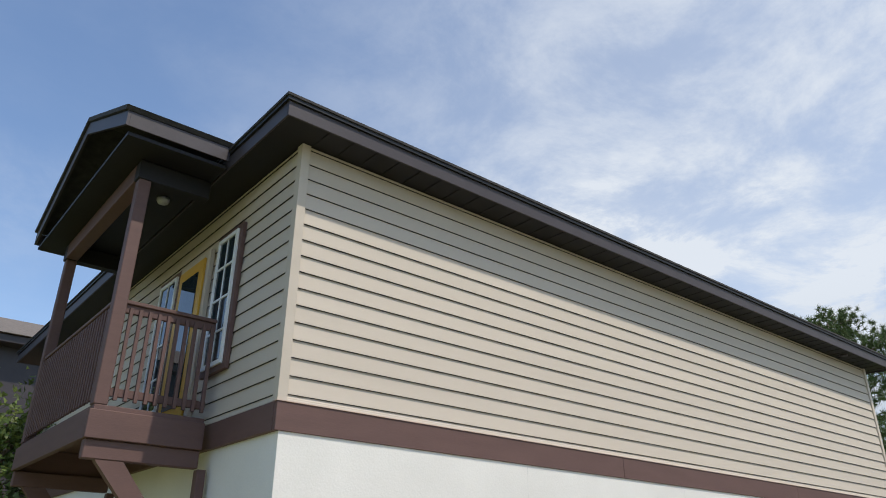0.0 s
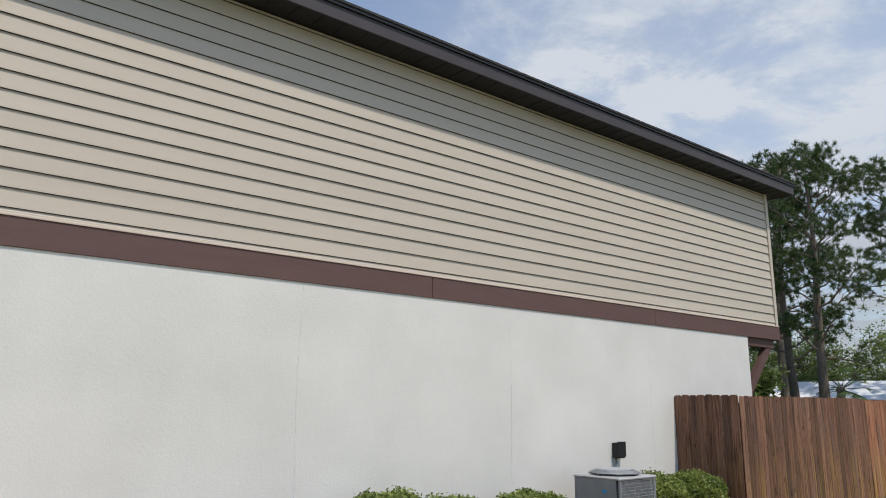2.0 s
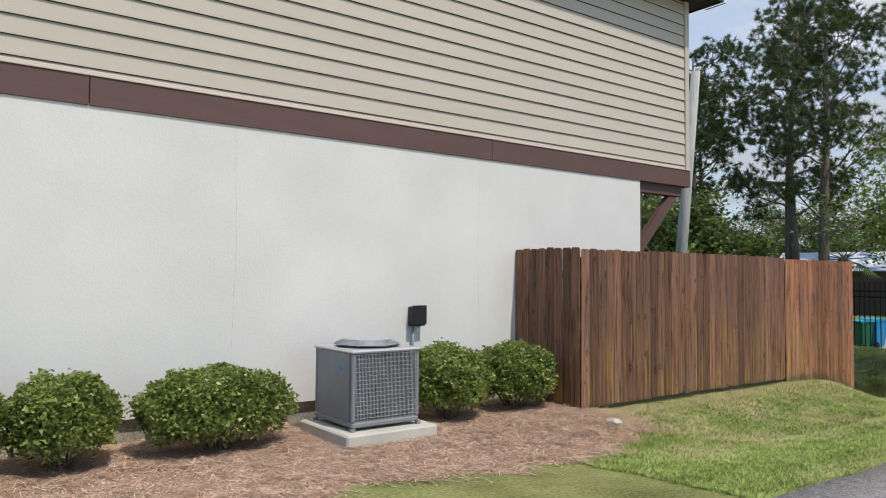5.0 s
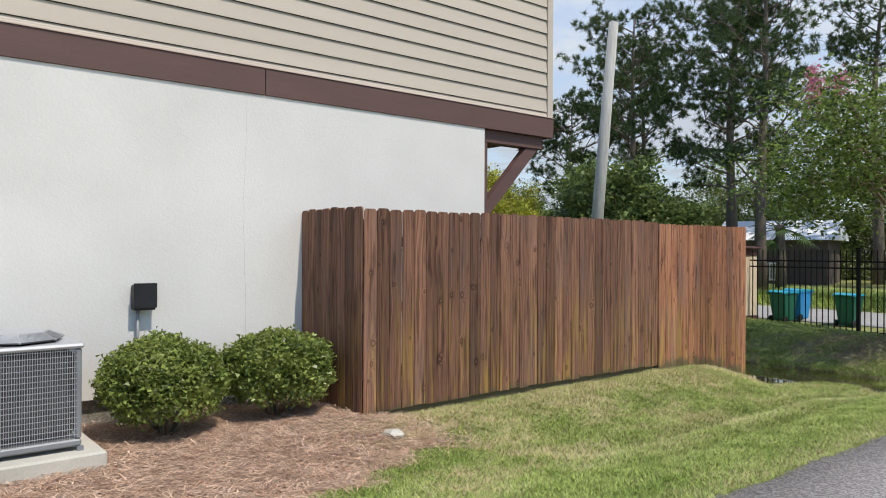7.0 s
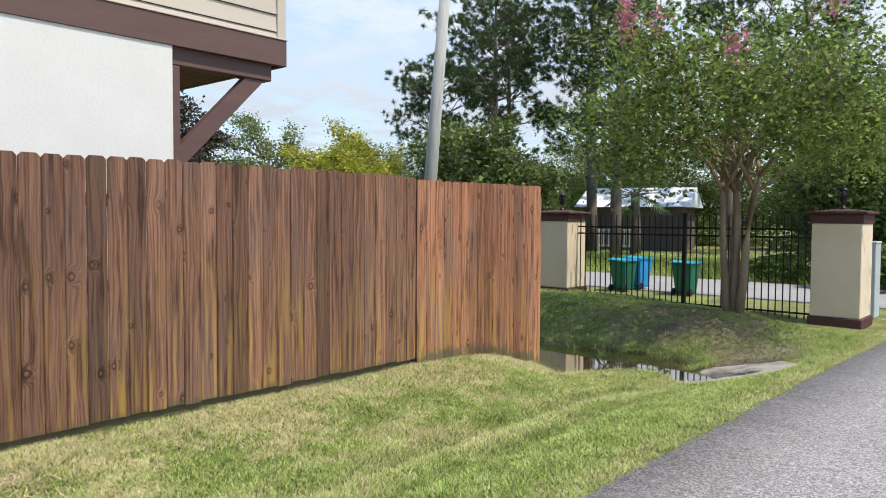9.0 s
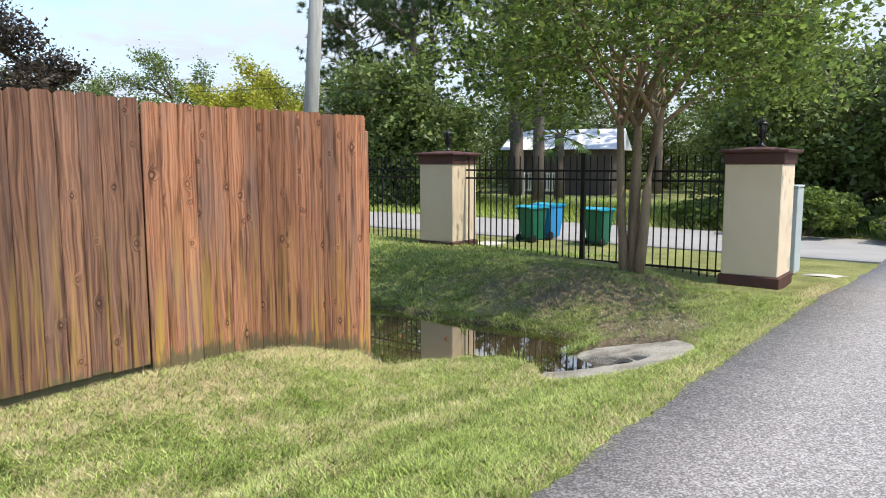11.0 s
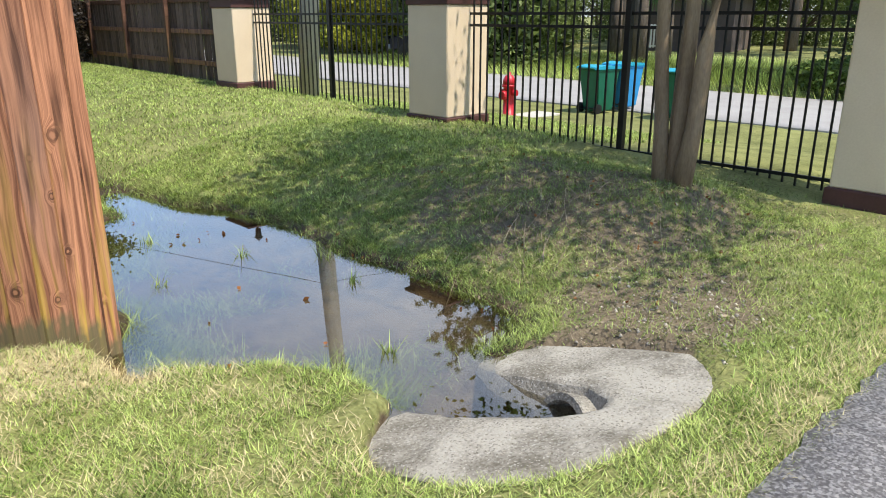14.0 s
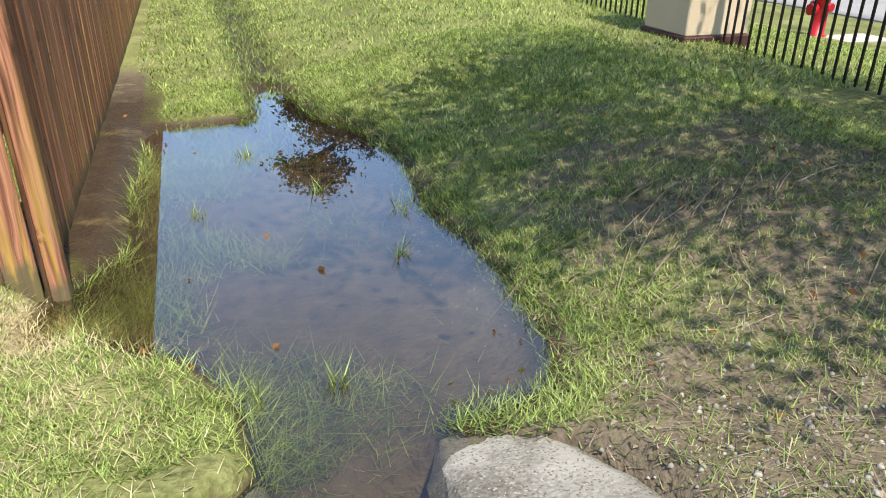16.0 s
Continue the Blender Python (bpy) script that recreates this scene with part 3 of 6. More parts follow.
def ribbon(name, mat, along, left, right, zf, label, category, swap=False, across=8, thick=0.03):
    """A paved strip with a ragged edge lying on the ground."""
    bm = bmesh.new()
    rows = []
    for i, s in enumerate(along):
        a, b = left(s), right(s)
        row = []
        for k in range(across + 1):
            u = a + (b - a) * k / across
            x, y = (u, s) if swap else (s, u)
            row.append(bm.verts.new((x, y, zf(x, y) + (thick if 0 < k < across else thick - 0.012))))
        for end, spot in ((0, row[0]), (across + 2, row[-1])):
            row.insert(end, bm.verts.new(spot.co - Vector((0, 0, 0.06))))
        rows.append(row)
    for p, q in zip(rows, rows[1:]):
        for k in range(across + 2):
            bm.faces.new((p[k], q[k], q[k + 1], p[k + 1])).smooth = 0 < k < across + 1
    bmesh.ops.recalc_face_normals(bm, faces=bm.faces[:])
    if sum(f.normal.z for f in bm.faces) < 0:
        bmesh.ops.reverse_faces(bm, faces=bm.faces[:])
    ob = part(name, bm, mat)
    return tagged(ob, label, category, kind="structure")


ribbon("road", ASPHALT, list(np.linspace(-25, 10, 50)) + list(np.linspace(10.1, 26, 160)) + list(np.linspace(26.3, 32.2, 18)),
       lambda s: -4.6, lambda s: ROAD_EDGE + 0.03 * float(wave(s, 0.4, 3.0)) + 0.015 * math.sin(29 * s), lambda x, y: float(road_z(x)),
       "grey asphalt drive with coarse worn aggregate", "road")
ribbon("street", STREET, list(np.linspace(-60, 90, 80)), lambda s: 31.95 + 0.01 * max(0, s - 5), lambda s: 36.9 + 0.06 * max(0, s - 5), lambda x, y: -0.91,
       "pale sunlit asphalt street behind the iron fence", "street", swap=True)
ribbon("concrete_apron", PAD, list(np.linspace(26.8, 28.2, 8)), lambda s: 1.95, lambda s: 2.45, lambda x, y: float(ground_z(x, y)),
       "pale concrete apron beside the drive", "pavement", across=3, thick=0.012)

# water of the ditch
bm = bmesh.new()
bm.faces.new([bm.verts.new((x, y, WATER_Z)) for x, y in ((19.3, 2.6), (22.6, 2.6), (22.6, 26), (19.3, 26))])
tagged(part("water", bm, WATER), "still shallow ditch water reflecting the sky", "water", kind="structure")


# ---- house ----
WX, EX, SY, NY = 3.02, 15.52, 5.98, 17.0
UX, BAND0, BAND1, EAVE = 16.74, 2.722, 2.985, 5.72
house = thing("house", "two-storey house, beige siding over white stucco, brown trim", "house", (WX, SY, -0.05))
H = Matrix.Translation((-WX, -SY, 0.05))


def hpart(name, bm, mat, label="", parent=None):
    bmesh.ops.transform(bm, matrix=H, verts=bm.verts[:])
    return part(name, bm, mat, parent or house, label)


hpart("wall", box((WX + 0.03, SY - 0.008, -0.05), (EX, NY, BAND0 + 0.02)), STUCCO, "white stucco ground-floor wall")
hpart("foundation", box((WX + 0.06, SY + 0.06, -0.6), (EX - 0.03, NY, -0.05)), CONCRETE, "bare concrete footing")
hpart("upper_wall", box((WX + 0.05, SY + 0.05, BAND0 + 0.02), (UX - 0.05, NY, EAVE + 0.05)), SIDING)
for k in range(-1, 16):
    z0 = max(3.063 + 0.1745 * k, BAND1 + 0.012)
    z1 = min(3.063 + 0.1745 * (k + 1), EAVE - 0.01)
    if z1 - z0 < 0.02:
        continue
    # a hollow lip at the foot of each board, open from below
    lap = [(0.0, z0), (0.0, z0 + 0.010), (0.018, z1), (0.020, z1 + 0.02), (0.05, z1 + 0.02), (0.05, z0 + 0.03), (0.0035, z0 + 0.03), (0.0035, z0)]
    hpart("siding_board", prism([(SY + y, z) for y, z in lap], WX + 0.06, UX - 0.06, 0), SIDING)
    hpart("siding_board", prism([(WX + y, z) for y, z in lap], SY + 0.07, NY, 1), SIDING)
    # near-black strip added as a painted shadow line under each board
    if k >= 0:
        hpart("siding_joint", box((WX + 0.09, SY + 0.004, z0 - 0.005), (UX - 0.09, SY + 0.0155, z0 + 0.02)), SOFFIT, "dark strip standing in for the shadow under a board")
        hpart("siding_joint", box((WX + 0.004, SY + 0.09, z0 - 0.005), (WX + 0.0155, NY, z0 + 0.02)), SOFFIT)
for x0, s in ((WX, 1), (UX, -1)):
    o = [(x0 - s * 0.014, SY - 0.014), (x0 + s * 0.085, SY - 0.014), (x0 + s * 0.085, SY + 0.05), (x0 + s * 0.05, SY + 0.05), (x0 + s * 0.05, SY + 0.085), (x0 - s * 0.014, SY + 0.085)]
    hpart("corner_trim", prism(o, BAND1 + 0.013, EAVE - 0.002), SIDING, "narrow beige corner trim")
# brown band, in boards with open joints
joints = [WX - 0.02, 7.97, 12.6, UX + 0.02]
for a, b in zip(joints, joints[1:]):
    hpart("band_board", box((a + 0.003, SY - 0.025, BAND0), (b - 0.003, SY + 0.03, BAND1), bevel=0.004), BROWN, "brown painted band board")
hpart("band_board", box((WX - 0.022, SY + 0.032, BAND0), (WX + 0.03, NY, BAND1), bevel=0.004), BROWN)
hpart("band_board", box((UX - 0.03, SY + 0.032, BAND0), (UX + 0.022, NY, BAND1), bevel=0.004), BROWN)
hpart("drip_flashing", box((WX - 0.03, SY - 0.035, BAND1), (UX + 0.03, SY + 0.02, BAND1 + 0.007)), material("faded_pink_flashing", (0.50, 0.38, 0.32), (0.56, 0.43, 0.36)), "thin pinkish flashing")
# hairline joints of the stucco
for x in (6.19, 9.31, 12.4):
    bm = bmesh.new()
    pts = [(x + 0.012 * math.sin(3.1 * z + x) + 0.004 * math.sin(17 * z), z) for z in np.linspace(-0.02, BAND0 - 0.02, 26)]
    for (x0, z0), (x1, z1) in zip(pts, pts[1:]):
        bm.faces.new([bm.verts.new(p) for p in ((x0 - 0.002, SY - 0.0105, z0), (x0 + 0.002, SY - 0.0105, z0), (x1 + 0.002, SY - 0.0105, z1), (x1 - 0.002, SY - 0.0105, z1))])
    hpart("stucco_joint", bm, material("grey_crack", (0.46, 0.45, 0.42), (0.66, 0.64, 0.61), contrast=(0.4, 0.6)), "hairline crack in the stucco")
# eaves and roof
OV = 0.40
ox0, ox1, oy0, oy1 = WX - OV, UX + OV, SY - OV, NY + OV
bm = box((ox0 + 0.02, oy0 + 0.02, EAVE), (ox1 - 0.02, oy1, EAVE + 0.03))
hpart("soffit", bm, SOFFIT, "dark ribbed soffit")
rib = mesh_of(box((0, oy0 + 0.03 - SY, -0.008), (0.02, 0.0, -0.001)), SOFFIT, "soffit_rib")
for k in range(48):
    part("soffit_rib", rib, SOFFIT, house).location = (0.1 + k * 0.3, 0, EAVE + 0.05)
for lo, hi in (((ox0, oy0, EAVE - 0.02), (ox1, oy0 + 0.02, EAVE + 0.15)), ((ox0, oy0 + 0.022, EAVE - 0.02), (ox0 + 0.02, oy1, EAVE + 0.15)), ((ox1 - 0.02, oy0 + 0.022, EAVE - 0.02), (ox1, oy1, EAVE + 0.15))):
    hpart("fascia", box(lo, hi, bevel=0.003), FASCIA, "dark brown fascia board")
for lo, hi in (((ox0 - 0.025, oy0 - 0.025, EAVE + 0.152), (ox1 + 0.025, oy0 + 0.05, EAVE + 0.19)), ((ox0 - 0.025, oy0 + 0.052, EAVE + 0.152), (ox0 + 0.05, oy1, EAVE + 0.19)), ((ox1 - 0.05, oy0 + 0.052, EAVE + 0.152), (ox1 + 0.025, oy1, EAVE + 0.19))):
    hpart("drip_edge", box(lo, hi), BLACK, "black drip edge")
bm = bmesh.new()
z0, z1 = EAVE + 0.192, EAVE + 1.9
cs = [(ox0 - 0.04, oy0 - 0.04), (ox1 + 0.04, oy0 - 0.04), (ox1 + 0.04, oy1 + 0.04), (ox0 - 0.04, oy1 + 0.04)]
lo = [bm.verts.new((x, y, z0)) for x, y in cs]
mid = [bm.verts.new((x, y, z0 + 0.03)) for x, y in cs]
ra, rb = bm.verts.new((ox0 + 6.0, (oy0 + oy1) / 2, z1)), bm.verts.new((ox1 - 6.0, (oy0 + oy1) / 2, z1))
bm.faces.new(lo[::-1])
for i in range(4):
    bm.faces.new((lo[i], lo[(i + 1) % 4], mid[(i + 1) % 4], mid[i]))
bm.faces.new((mid[0], mid[1], rb, ra)), bm.faces.new((mid[1], mid[2], rb)), bm.faces.new((mid[2], mid[3], ra, rb)), bm.faces.new((mid[3], mid[0], ra))
hpart("roof", bm, SHINGLE, "dark shingled hip roof")
# east overhang with its post, beam and brace
hpart("overhang_floor", box((EX, SY + 0.04, BAND0 + 0.03), (UX - 0.03, NY, BAND0 + 0.09)), MAROON, "brown boarded underside")
for y in (SY + 0.04, SY + 4.0, SY + 8.0):
    hpart("beam", box((EX + 0.002, y, BAND0 - 0.16), (UX - 0.12, y + 0.14, BAND0 + 0.028), bevel=0.01), BROWN)
    hpart("post", box((EX + 0.002, y, -0.3), (EX + 0.10, y + 0.14, BAND0 - 0.162), bevel=0.008), BROWN)
    hpart("brace", prism([(EX + 0.102, 1.62), (EX + 0.102, 1.84), (UX - 0.42, BAND0 - 0.163), (UX - 0.20, BAND0 - 0.163)], y + 0.02, y + 0.12, 1), BROWN, "diagonal brown brace")
for x in np.arange(EX + 0.1, UX - 0.1, 0.145):
    hpart("soffit_plank", box((x, SY + 0.19, BAND0 + 0.012), (x + 0.138, NY, BAND0 + 0.029)), MAROON)


# west face: windows and the yellow door
def window(parent_name, y0, y1, z0, z1, bars):
    w = hpart(parent_name, box((WX - 0.05, y0 - 0.07, z0 - 0.07), (WX - 0.0, y1 + 0.07, z1 + 0.07), bevel=0.005), BROWN, "window with white frame in brown casing")
    bm = bmesh.new()
    for lo, hi in (((y0, z0), (y0 + 0.05, z1)), ((y1 - 0.05, z0), (y1, z1)), ((y0 + 0.05, z0), (y1 - 0.05, z0 + 0.05)), ((y0 + 0.05, z1 - 0.05), (y1 - 0.05, z1))):
        add_box(bm, (WX - 0.075, lo[0], lo[1]), (WX - 0.051, hi[0], hi[1]))
    hpart("window_frame", bm, WHITE_PAINT, "white frame", w)
    hpart("pane", box((WX - 0.06, y0 + 0.05, z0 + 0.05), (WX - 0.052, y1 - 0.05, z1 - 0.05)), GLASS, "dark reflecting glass", w)
    bm = bmesh.new()
    for k in range(1, bars[0]):
        y = y0 + (y1 - y0) * k / bars[0]
        add_box(bm, (WX - 0.07, y - 0.01, z0 + 0.05), (WX - 0.061, y + 0.01, z1 - 0.05))
    for k in range(1, bars[1]):
        z = z0 + (z1 - z0) * k / bars[1]
        add_box(bm, (WX - 0.072, y0 + 0.05, z - 0.012), (WX - 0.0605, y1 - 0.05, z + 0.012))
    hpart("glazing_bar", bm, WHITE_PAINT, "white glazing bars", w)


window("window", 7.24, 7.76, 3.60, 5.18, (2, 4))
window("window", 9.05, 9.65, 3.35, 5.15, (2, 4))
hpart("door_casing", box((WX - 0.06, 8.02, BAND1 + 0.02), (WX, 8.95, 5.2), bevel=0.005), SIDING, "beige door casing")
door = hpart("door", box((WX - 0.09, 8.10, BAND1 + 0.05), (WX - 0.061, 8.87, 5.1), bevel=0.004), YELLOW_DOOR, "yellow glazed balcony door")
hpart("door_pane", box((WX - 0.1, 8.24, 3.3), (WX - 0.091, 8.74, 4.95)), GLASS, "dark door glass", door)
hpart("door_handle", tube([(WX - 0.13, 8.14, 4.0), (WX - 0.13, 8.23, 4.0)], [0.012, 0.012]), GREY_METAL, "steel handle", door)

# ---- balcony ----
BX, BY0, BY1, BZ = 1.83, 7.36, 10.35, 2.99
balcony = thing("balcony", "brown-painted timber balcony with gabled roof on the house front", "balcony", (BX, BY0, 2.0))
B = Matrix.Translation((-BX, -BY0, -2.0))


def bpart(name, bm, mat, label=""):
    bmesh.ops.transform(bm, matrix=B, verts=bm.verts[:])
    return part(name, bm, mat, balcony, label)


XW = WX - 0.105
bpart("deck", box((BX, BY0, BZ - 0.02), (XW, BY1, BZ + 0.03), bevel=0.005), BROWN)
bpart("rim_beam", box((BX - 0.04, BY0 - 0.04, 2.70), (XW, BY0 + 0.02, BZ - 0.022), bevel=0.006), BROWN, "wide brown rim beam")
bpart("rim_beam", box((BX - 0.04, BY0 + 0.022, 2.70), (BX + 0.02, BY1, BZ - 0.022), bevel=0.006), BROWN)
bpart("rim_beam", box((BX, BY1 - 0.06, 2.70), (XW, BY1, BZ - 0.022), bevel=0.006), BROWN)
bpart("lower_beam", box((BX - 0.02, BY0, 2.52), (XW, BY0 + 0.1, 2.698), bevel=0.01), BROWN)
bpart("lower_beam", box((BX - 0.02, BY1 - 0.12, 2.52), (XW, BY1 - 0.02, 2.698), bevel=0.01), BROWN)
for y in (BY0, BY1 - 0.12):
    bpart("brace", prism([(BX + 0.1, 2.518), (BX + 0.36, 2.518), (XW, 1.62), (XW, 1.38)], y + 0.005, y + 0.095, 1), BROWN, "diagonal brown brace")
    bpart("wall_post", box((XW - 0.002, y, 0.0), (XW + 0.09, y + 0.1, 2.518), bevel=0.006), BROWN)
for y in (BY0, BY1 - 0.14):
    bpart("post", box((BX - 0.01, y, BZ + 0.032), (BX + 0.12, y + 0.13, 5.47), bevel=0.008), BROWN, "square brown post")


def railing(a, b, n):
    a, b = Vector(a), Vector(b)
    d = (b - a)
    ang = math.degrees(math.atan2(d.y, d.x))
    m = pose(*a, 0, 0, ang)
    length = d.length
    bpart("top_rail", box((0, -0.045, 1.04), (length, 0.045, 1.08), m, 0.006), BROWN, "flat brown top rail")
    bpart("sub_rail", box((0, -0.02, 0.95), (length, 0.02, 1.038), m, 0.004), BROWN)
    bpart("bottom_rail", box((0, -0.02, 0.10), (length, 0.02, 0.18), m, 0.004), BROWN)
    for k in range(n):
        x = length * (k + 0.6) / n
        bpart("baluster", box((x - 0.018, -0.056, 0.06), (x + 0.018, -0.021, 1.0), m, 0.003), BROWN)


railing((BX + 0.12, BY0 + 0.065, BZ + 0.03), (XW, BY0 + 0.065, BZ + 0.03), 10)
railing((BX + 0.05, BY1 - 0.14, BZ + 0.03), (BX + 0.05, BY0 + 0.13, BZ + 0.03), 28)
# gabled porch roof, its ridge running out from the house
GX, GY0, GY1 = 1.47, 6.92, 10.78
ym, zr = (GY0 + GY1) / 2, 6.66
ze = EAVE + 0.08
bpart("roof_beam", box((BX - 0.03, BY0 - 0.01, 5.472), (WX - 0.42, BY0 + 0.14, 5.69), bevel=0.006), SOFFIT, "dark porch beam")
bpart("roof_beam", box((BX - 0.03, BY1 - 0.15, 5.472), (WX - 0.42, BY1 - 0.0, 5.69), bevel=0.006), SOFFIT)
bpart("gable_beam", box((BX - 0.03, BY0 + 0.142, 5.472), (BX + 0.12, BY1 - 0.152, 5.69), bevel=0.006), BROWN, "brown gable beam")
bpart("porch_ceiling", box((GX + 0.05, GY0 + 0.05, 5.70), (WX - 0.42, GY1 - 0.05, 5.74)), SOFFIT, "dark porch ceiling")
for k in range(6):
    z0 = 5.745 + 0.2 * k
    half = (GY1 - GY0) / 2 * (1 - (z0 - ze + 0.25) / (zr - ze)) - 0.1
    if half > 0.1:
        bpart("gable_board", box((BX - 0.02 - 0.0, ym - half, z0), (BX + 0.02, ym + half, z0 + 0.19), bevel=0.006), BROWN, "brown gable siding")
for sy, yy in ((-1, GY0), (1, GY1)):
    bpart("roof_slope", prism([(yy, ze + 0.16), (ym, zr + 0.16), (ym, zr + 0.22), (yy + sy * 0.04, ze + 0.20)], GX - 0.03, WX + 1.5, 0), SHINGLE, "dark shingled porch roof")
    bpart("rake_board", prism([(yy, ze - 0.02), (yy, ze + 0.15), (ym, zr + 0.15), (ym, zr - 0.02)], GX, GX + 0.03, 0), FASCIA, "dark brown rake board")
    bpart("porch_fascia", box((GX + 0.032, min(yy, yy - sy * 0.02), ze - 0.02), (WX - 0.42, max(yy, yy - sy * 0.02), ze + 0.15)), FASCIA, "dark brown porch fascia")

# ---- picket fence ----
FY, FX0, FX1, FTOP = 4.85, 13.02, 19.74, 1.58


def picket_mesh(height, mat, width=0.1378, thick=0.018):
    c = 0.026
    o = [(-width / 2, 0), (width / 2, 0), (width / 2, height - c), (width / 2 - c, height), (-width / 2 + c, height), (-width / 2, height - c)]
    bm = prism(o, -thick / 2, thick / 2, 1)
    es = [e for e in bm.edges if abs(e.verts[0].co.z - e.verts[1].co.z) > height * 0.5]
    bmesh.ops.bevel(bm, geom=es, offset=0.006, segments=1, affect='EDGES')
    return mesh_of(bm, mat, "picket")


def picket_run(name, label, a, b, foot, mats, step=0.1412, top=FTOP, rails=True, group="wooden fence runs"):
    a, b = Vector(a), Vector(b)
    d = b - a
    turn = math.degrees(math.atan2(d.y, d.x))
    run = thing(name, label, "fence", (a.x, a.y, 0), turn, group)
    n = max(1, int(round(d.length / step)))
    cache = {}
    g = random.Random(int(a.x * 100 + b.y * 10))
    for k in range(n):
        s = (k + 0.5) * d.length / n
        p = a + d * (s / d.length)
        z0 = round(foot(p.x, p.y, s) * 25) / 25
        mat = mats(p.x, p.y)
        h = round(top - z0, 2)
        key = (h, mat.name)
        if key not in cache:
            cache[key] = picket_mesh(h, mat)
        ob = part("picket", cache[key], mat, run)
        ob.matrix_basis = pose(s, g.uniform(-0.003, 0.003), z0 + g.uniform(-0.009, 0.009), g.uniform(-0.12, 0.12), g.uniform(-0.06, 0.06), g.uniform(-1.3, 1.3))
    if rails:
        for z in (0.05, 0.65, 1.25):
            part("rail", box((0, 0.012, z), (d.length, 0.05, z + 0.09), bevel=0.004), WOOD, run)
        for k in range(int(d.length / 2.3) + 1):
            x = min(0.06 + k * 2.3, d.length - 0.06)
            part("post", box((x - 0.045, 0.052, -0.9), (x + 0.045, 0.142, 1.5), bevel=0.005), WOOD, run)
    return run


picket_run("picket_fence", "weathered brown dog-eared picket fence beside the lawn", (FX0, FY, 0), (17.52, FY, 0), lambda x, y, s: -0.25, lambda x, y: WOOD, top=1.60)
part("kickboard", box((0.05, 0.02, -0.42), (4.45, 0.045, -0.2)), OLD_WOOD, bpy.data.objects["picket_fence"], "dark board under the pickets")
picket_run("picket_fence", "reddish brown picket fence reaching down into the ditch", (17.525, FY - 0.012, 0), (FX1, FY - 0.012, 0), lambda x, y, s: min(-0.36, float(ground_z(x, FY - 0.02)) - 0.05), lambda x, y: REDWOOD)
picket_run("picket_fence", "weathered dark picket return between house and fence corner", (FX0, 5.97, 0), (FX0, FY + 0.02, 0), lambda x, y, s: -0.3, lambda x, y: WOOD, top=1.62)
picket_run("picket_fence", "long reddish brown picket fence along the ditch", (FX1 + 0.012, FY + 0.01, 0), (FX1 + 0.012, 22.0, 0), lambda x, y, s: -0.8, lambda x, y: REDWOOD)
post = thing("fence_post", "yellowish timber post at the fence end", "post", (FX1 + 0.05, FY + 0.08, -0.85), 0)
part("shaft", box((-0.045, -0.045, 0), (0.045, 0.045, 2.3), bevel=0.006), REDWOOD, post)
picket_run("picket_fence", "old grey-brown board fence past the iron fence", (25.55, 14.2, 0), (25.75, 34.0, 0), lambda x, y, s: -0.3, lambda x, y: OLD_WOOD, step=0.16, top=1.35)

# ---- wall box, condenser ----
eb = thing("electrical_box", "black electrical disconnect box with grey conduit on stucco", "electrical box", (11.45, SY - 0.008, 0.69))
part("body", box((-0.09, -0.10, 0.0), (0.09, -0.002, 0.22), bevel=0.008), BLACK, eb)
part("cover", box((-0.098, -0.112, 0.02), (0.098, -0.101, 0.235), bevel=0.004), BLACK, eb)
part("conduit", tube([(-0.045, -0.04, 0.0), (-0.045, -0.04, -0.75)], [0.014, 0.014]), GREY_METAL, eb, "grey conduit pipe")
vb = thing("vent_cap", "small grey vent cap low on the stucco wall", "vent", (11.95, SY - 0.008, 0.22))
part("cap", box((-0.06, -0.05, 0), (0.06, 0, 0.1), bevel=0.01), GREY_METAL, vb)


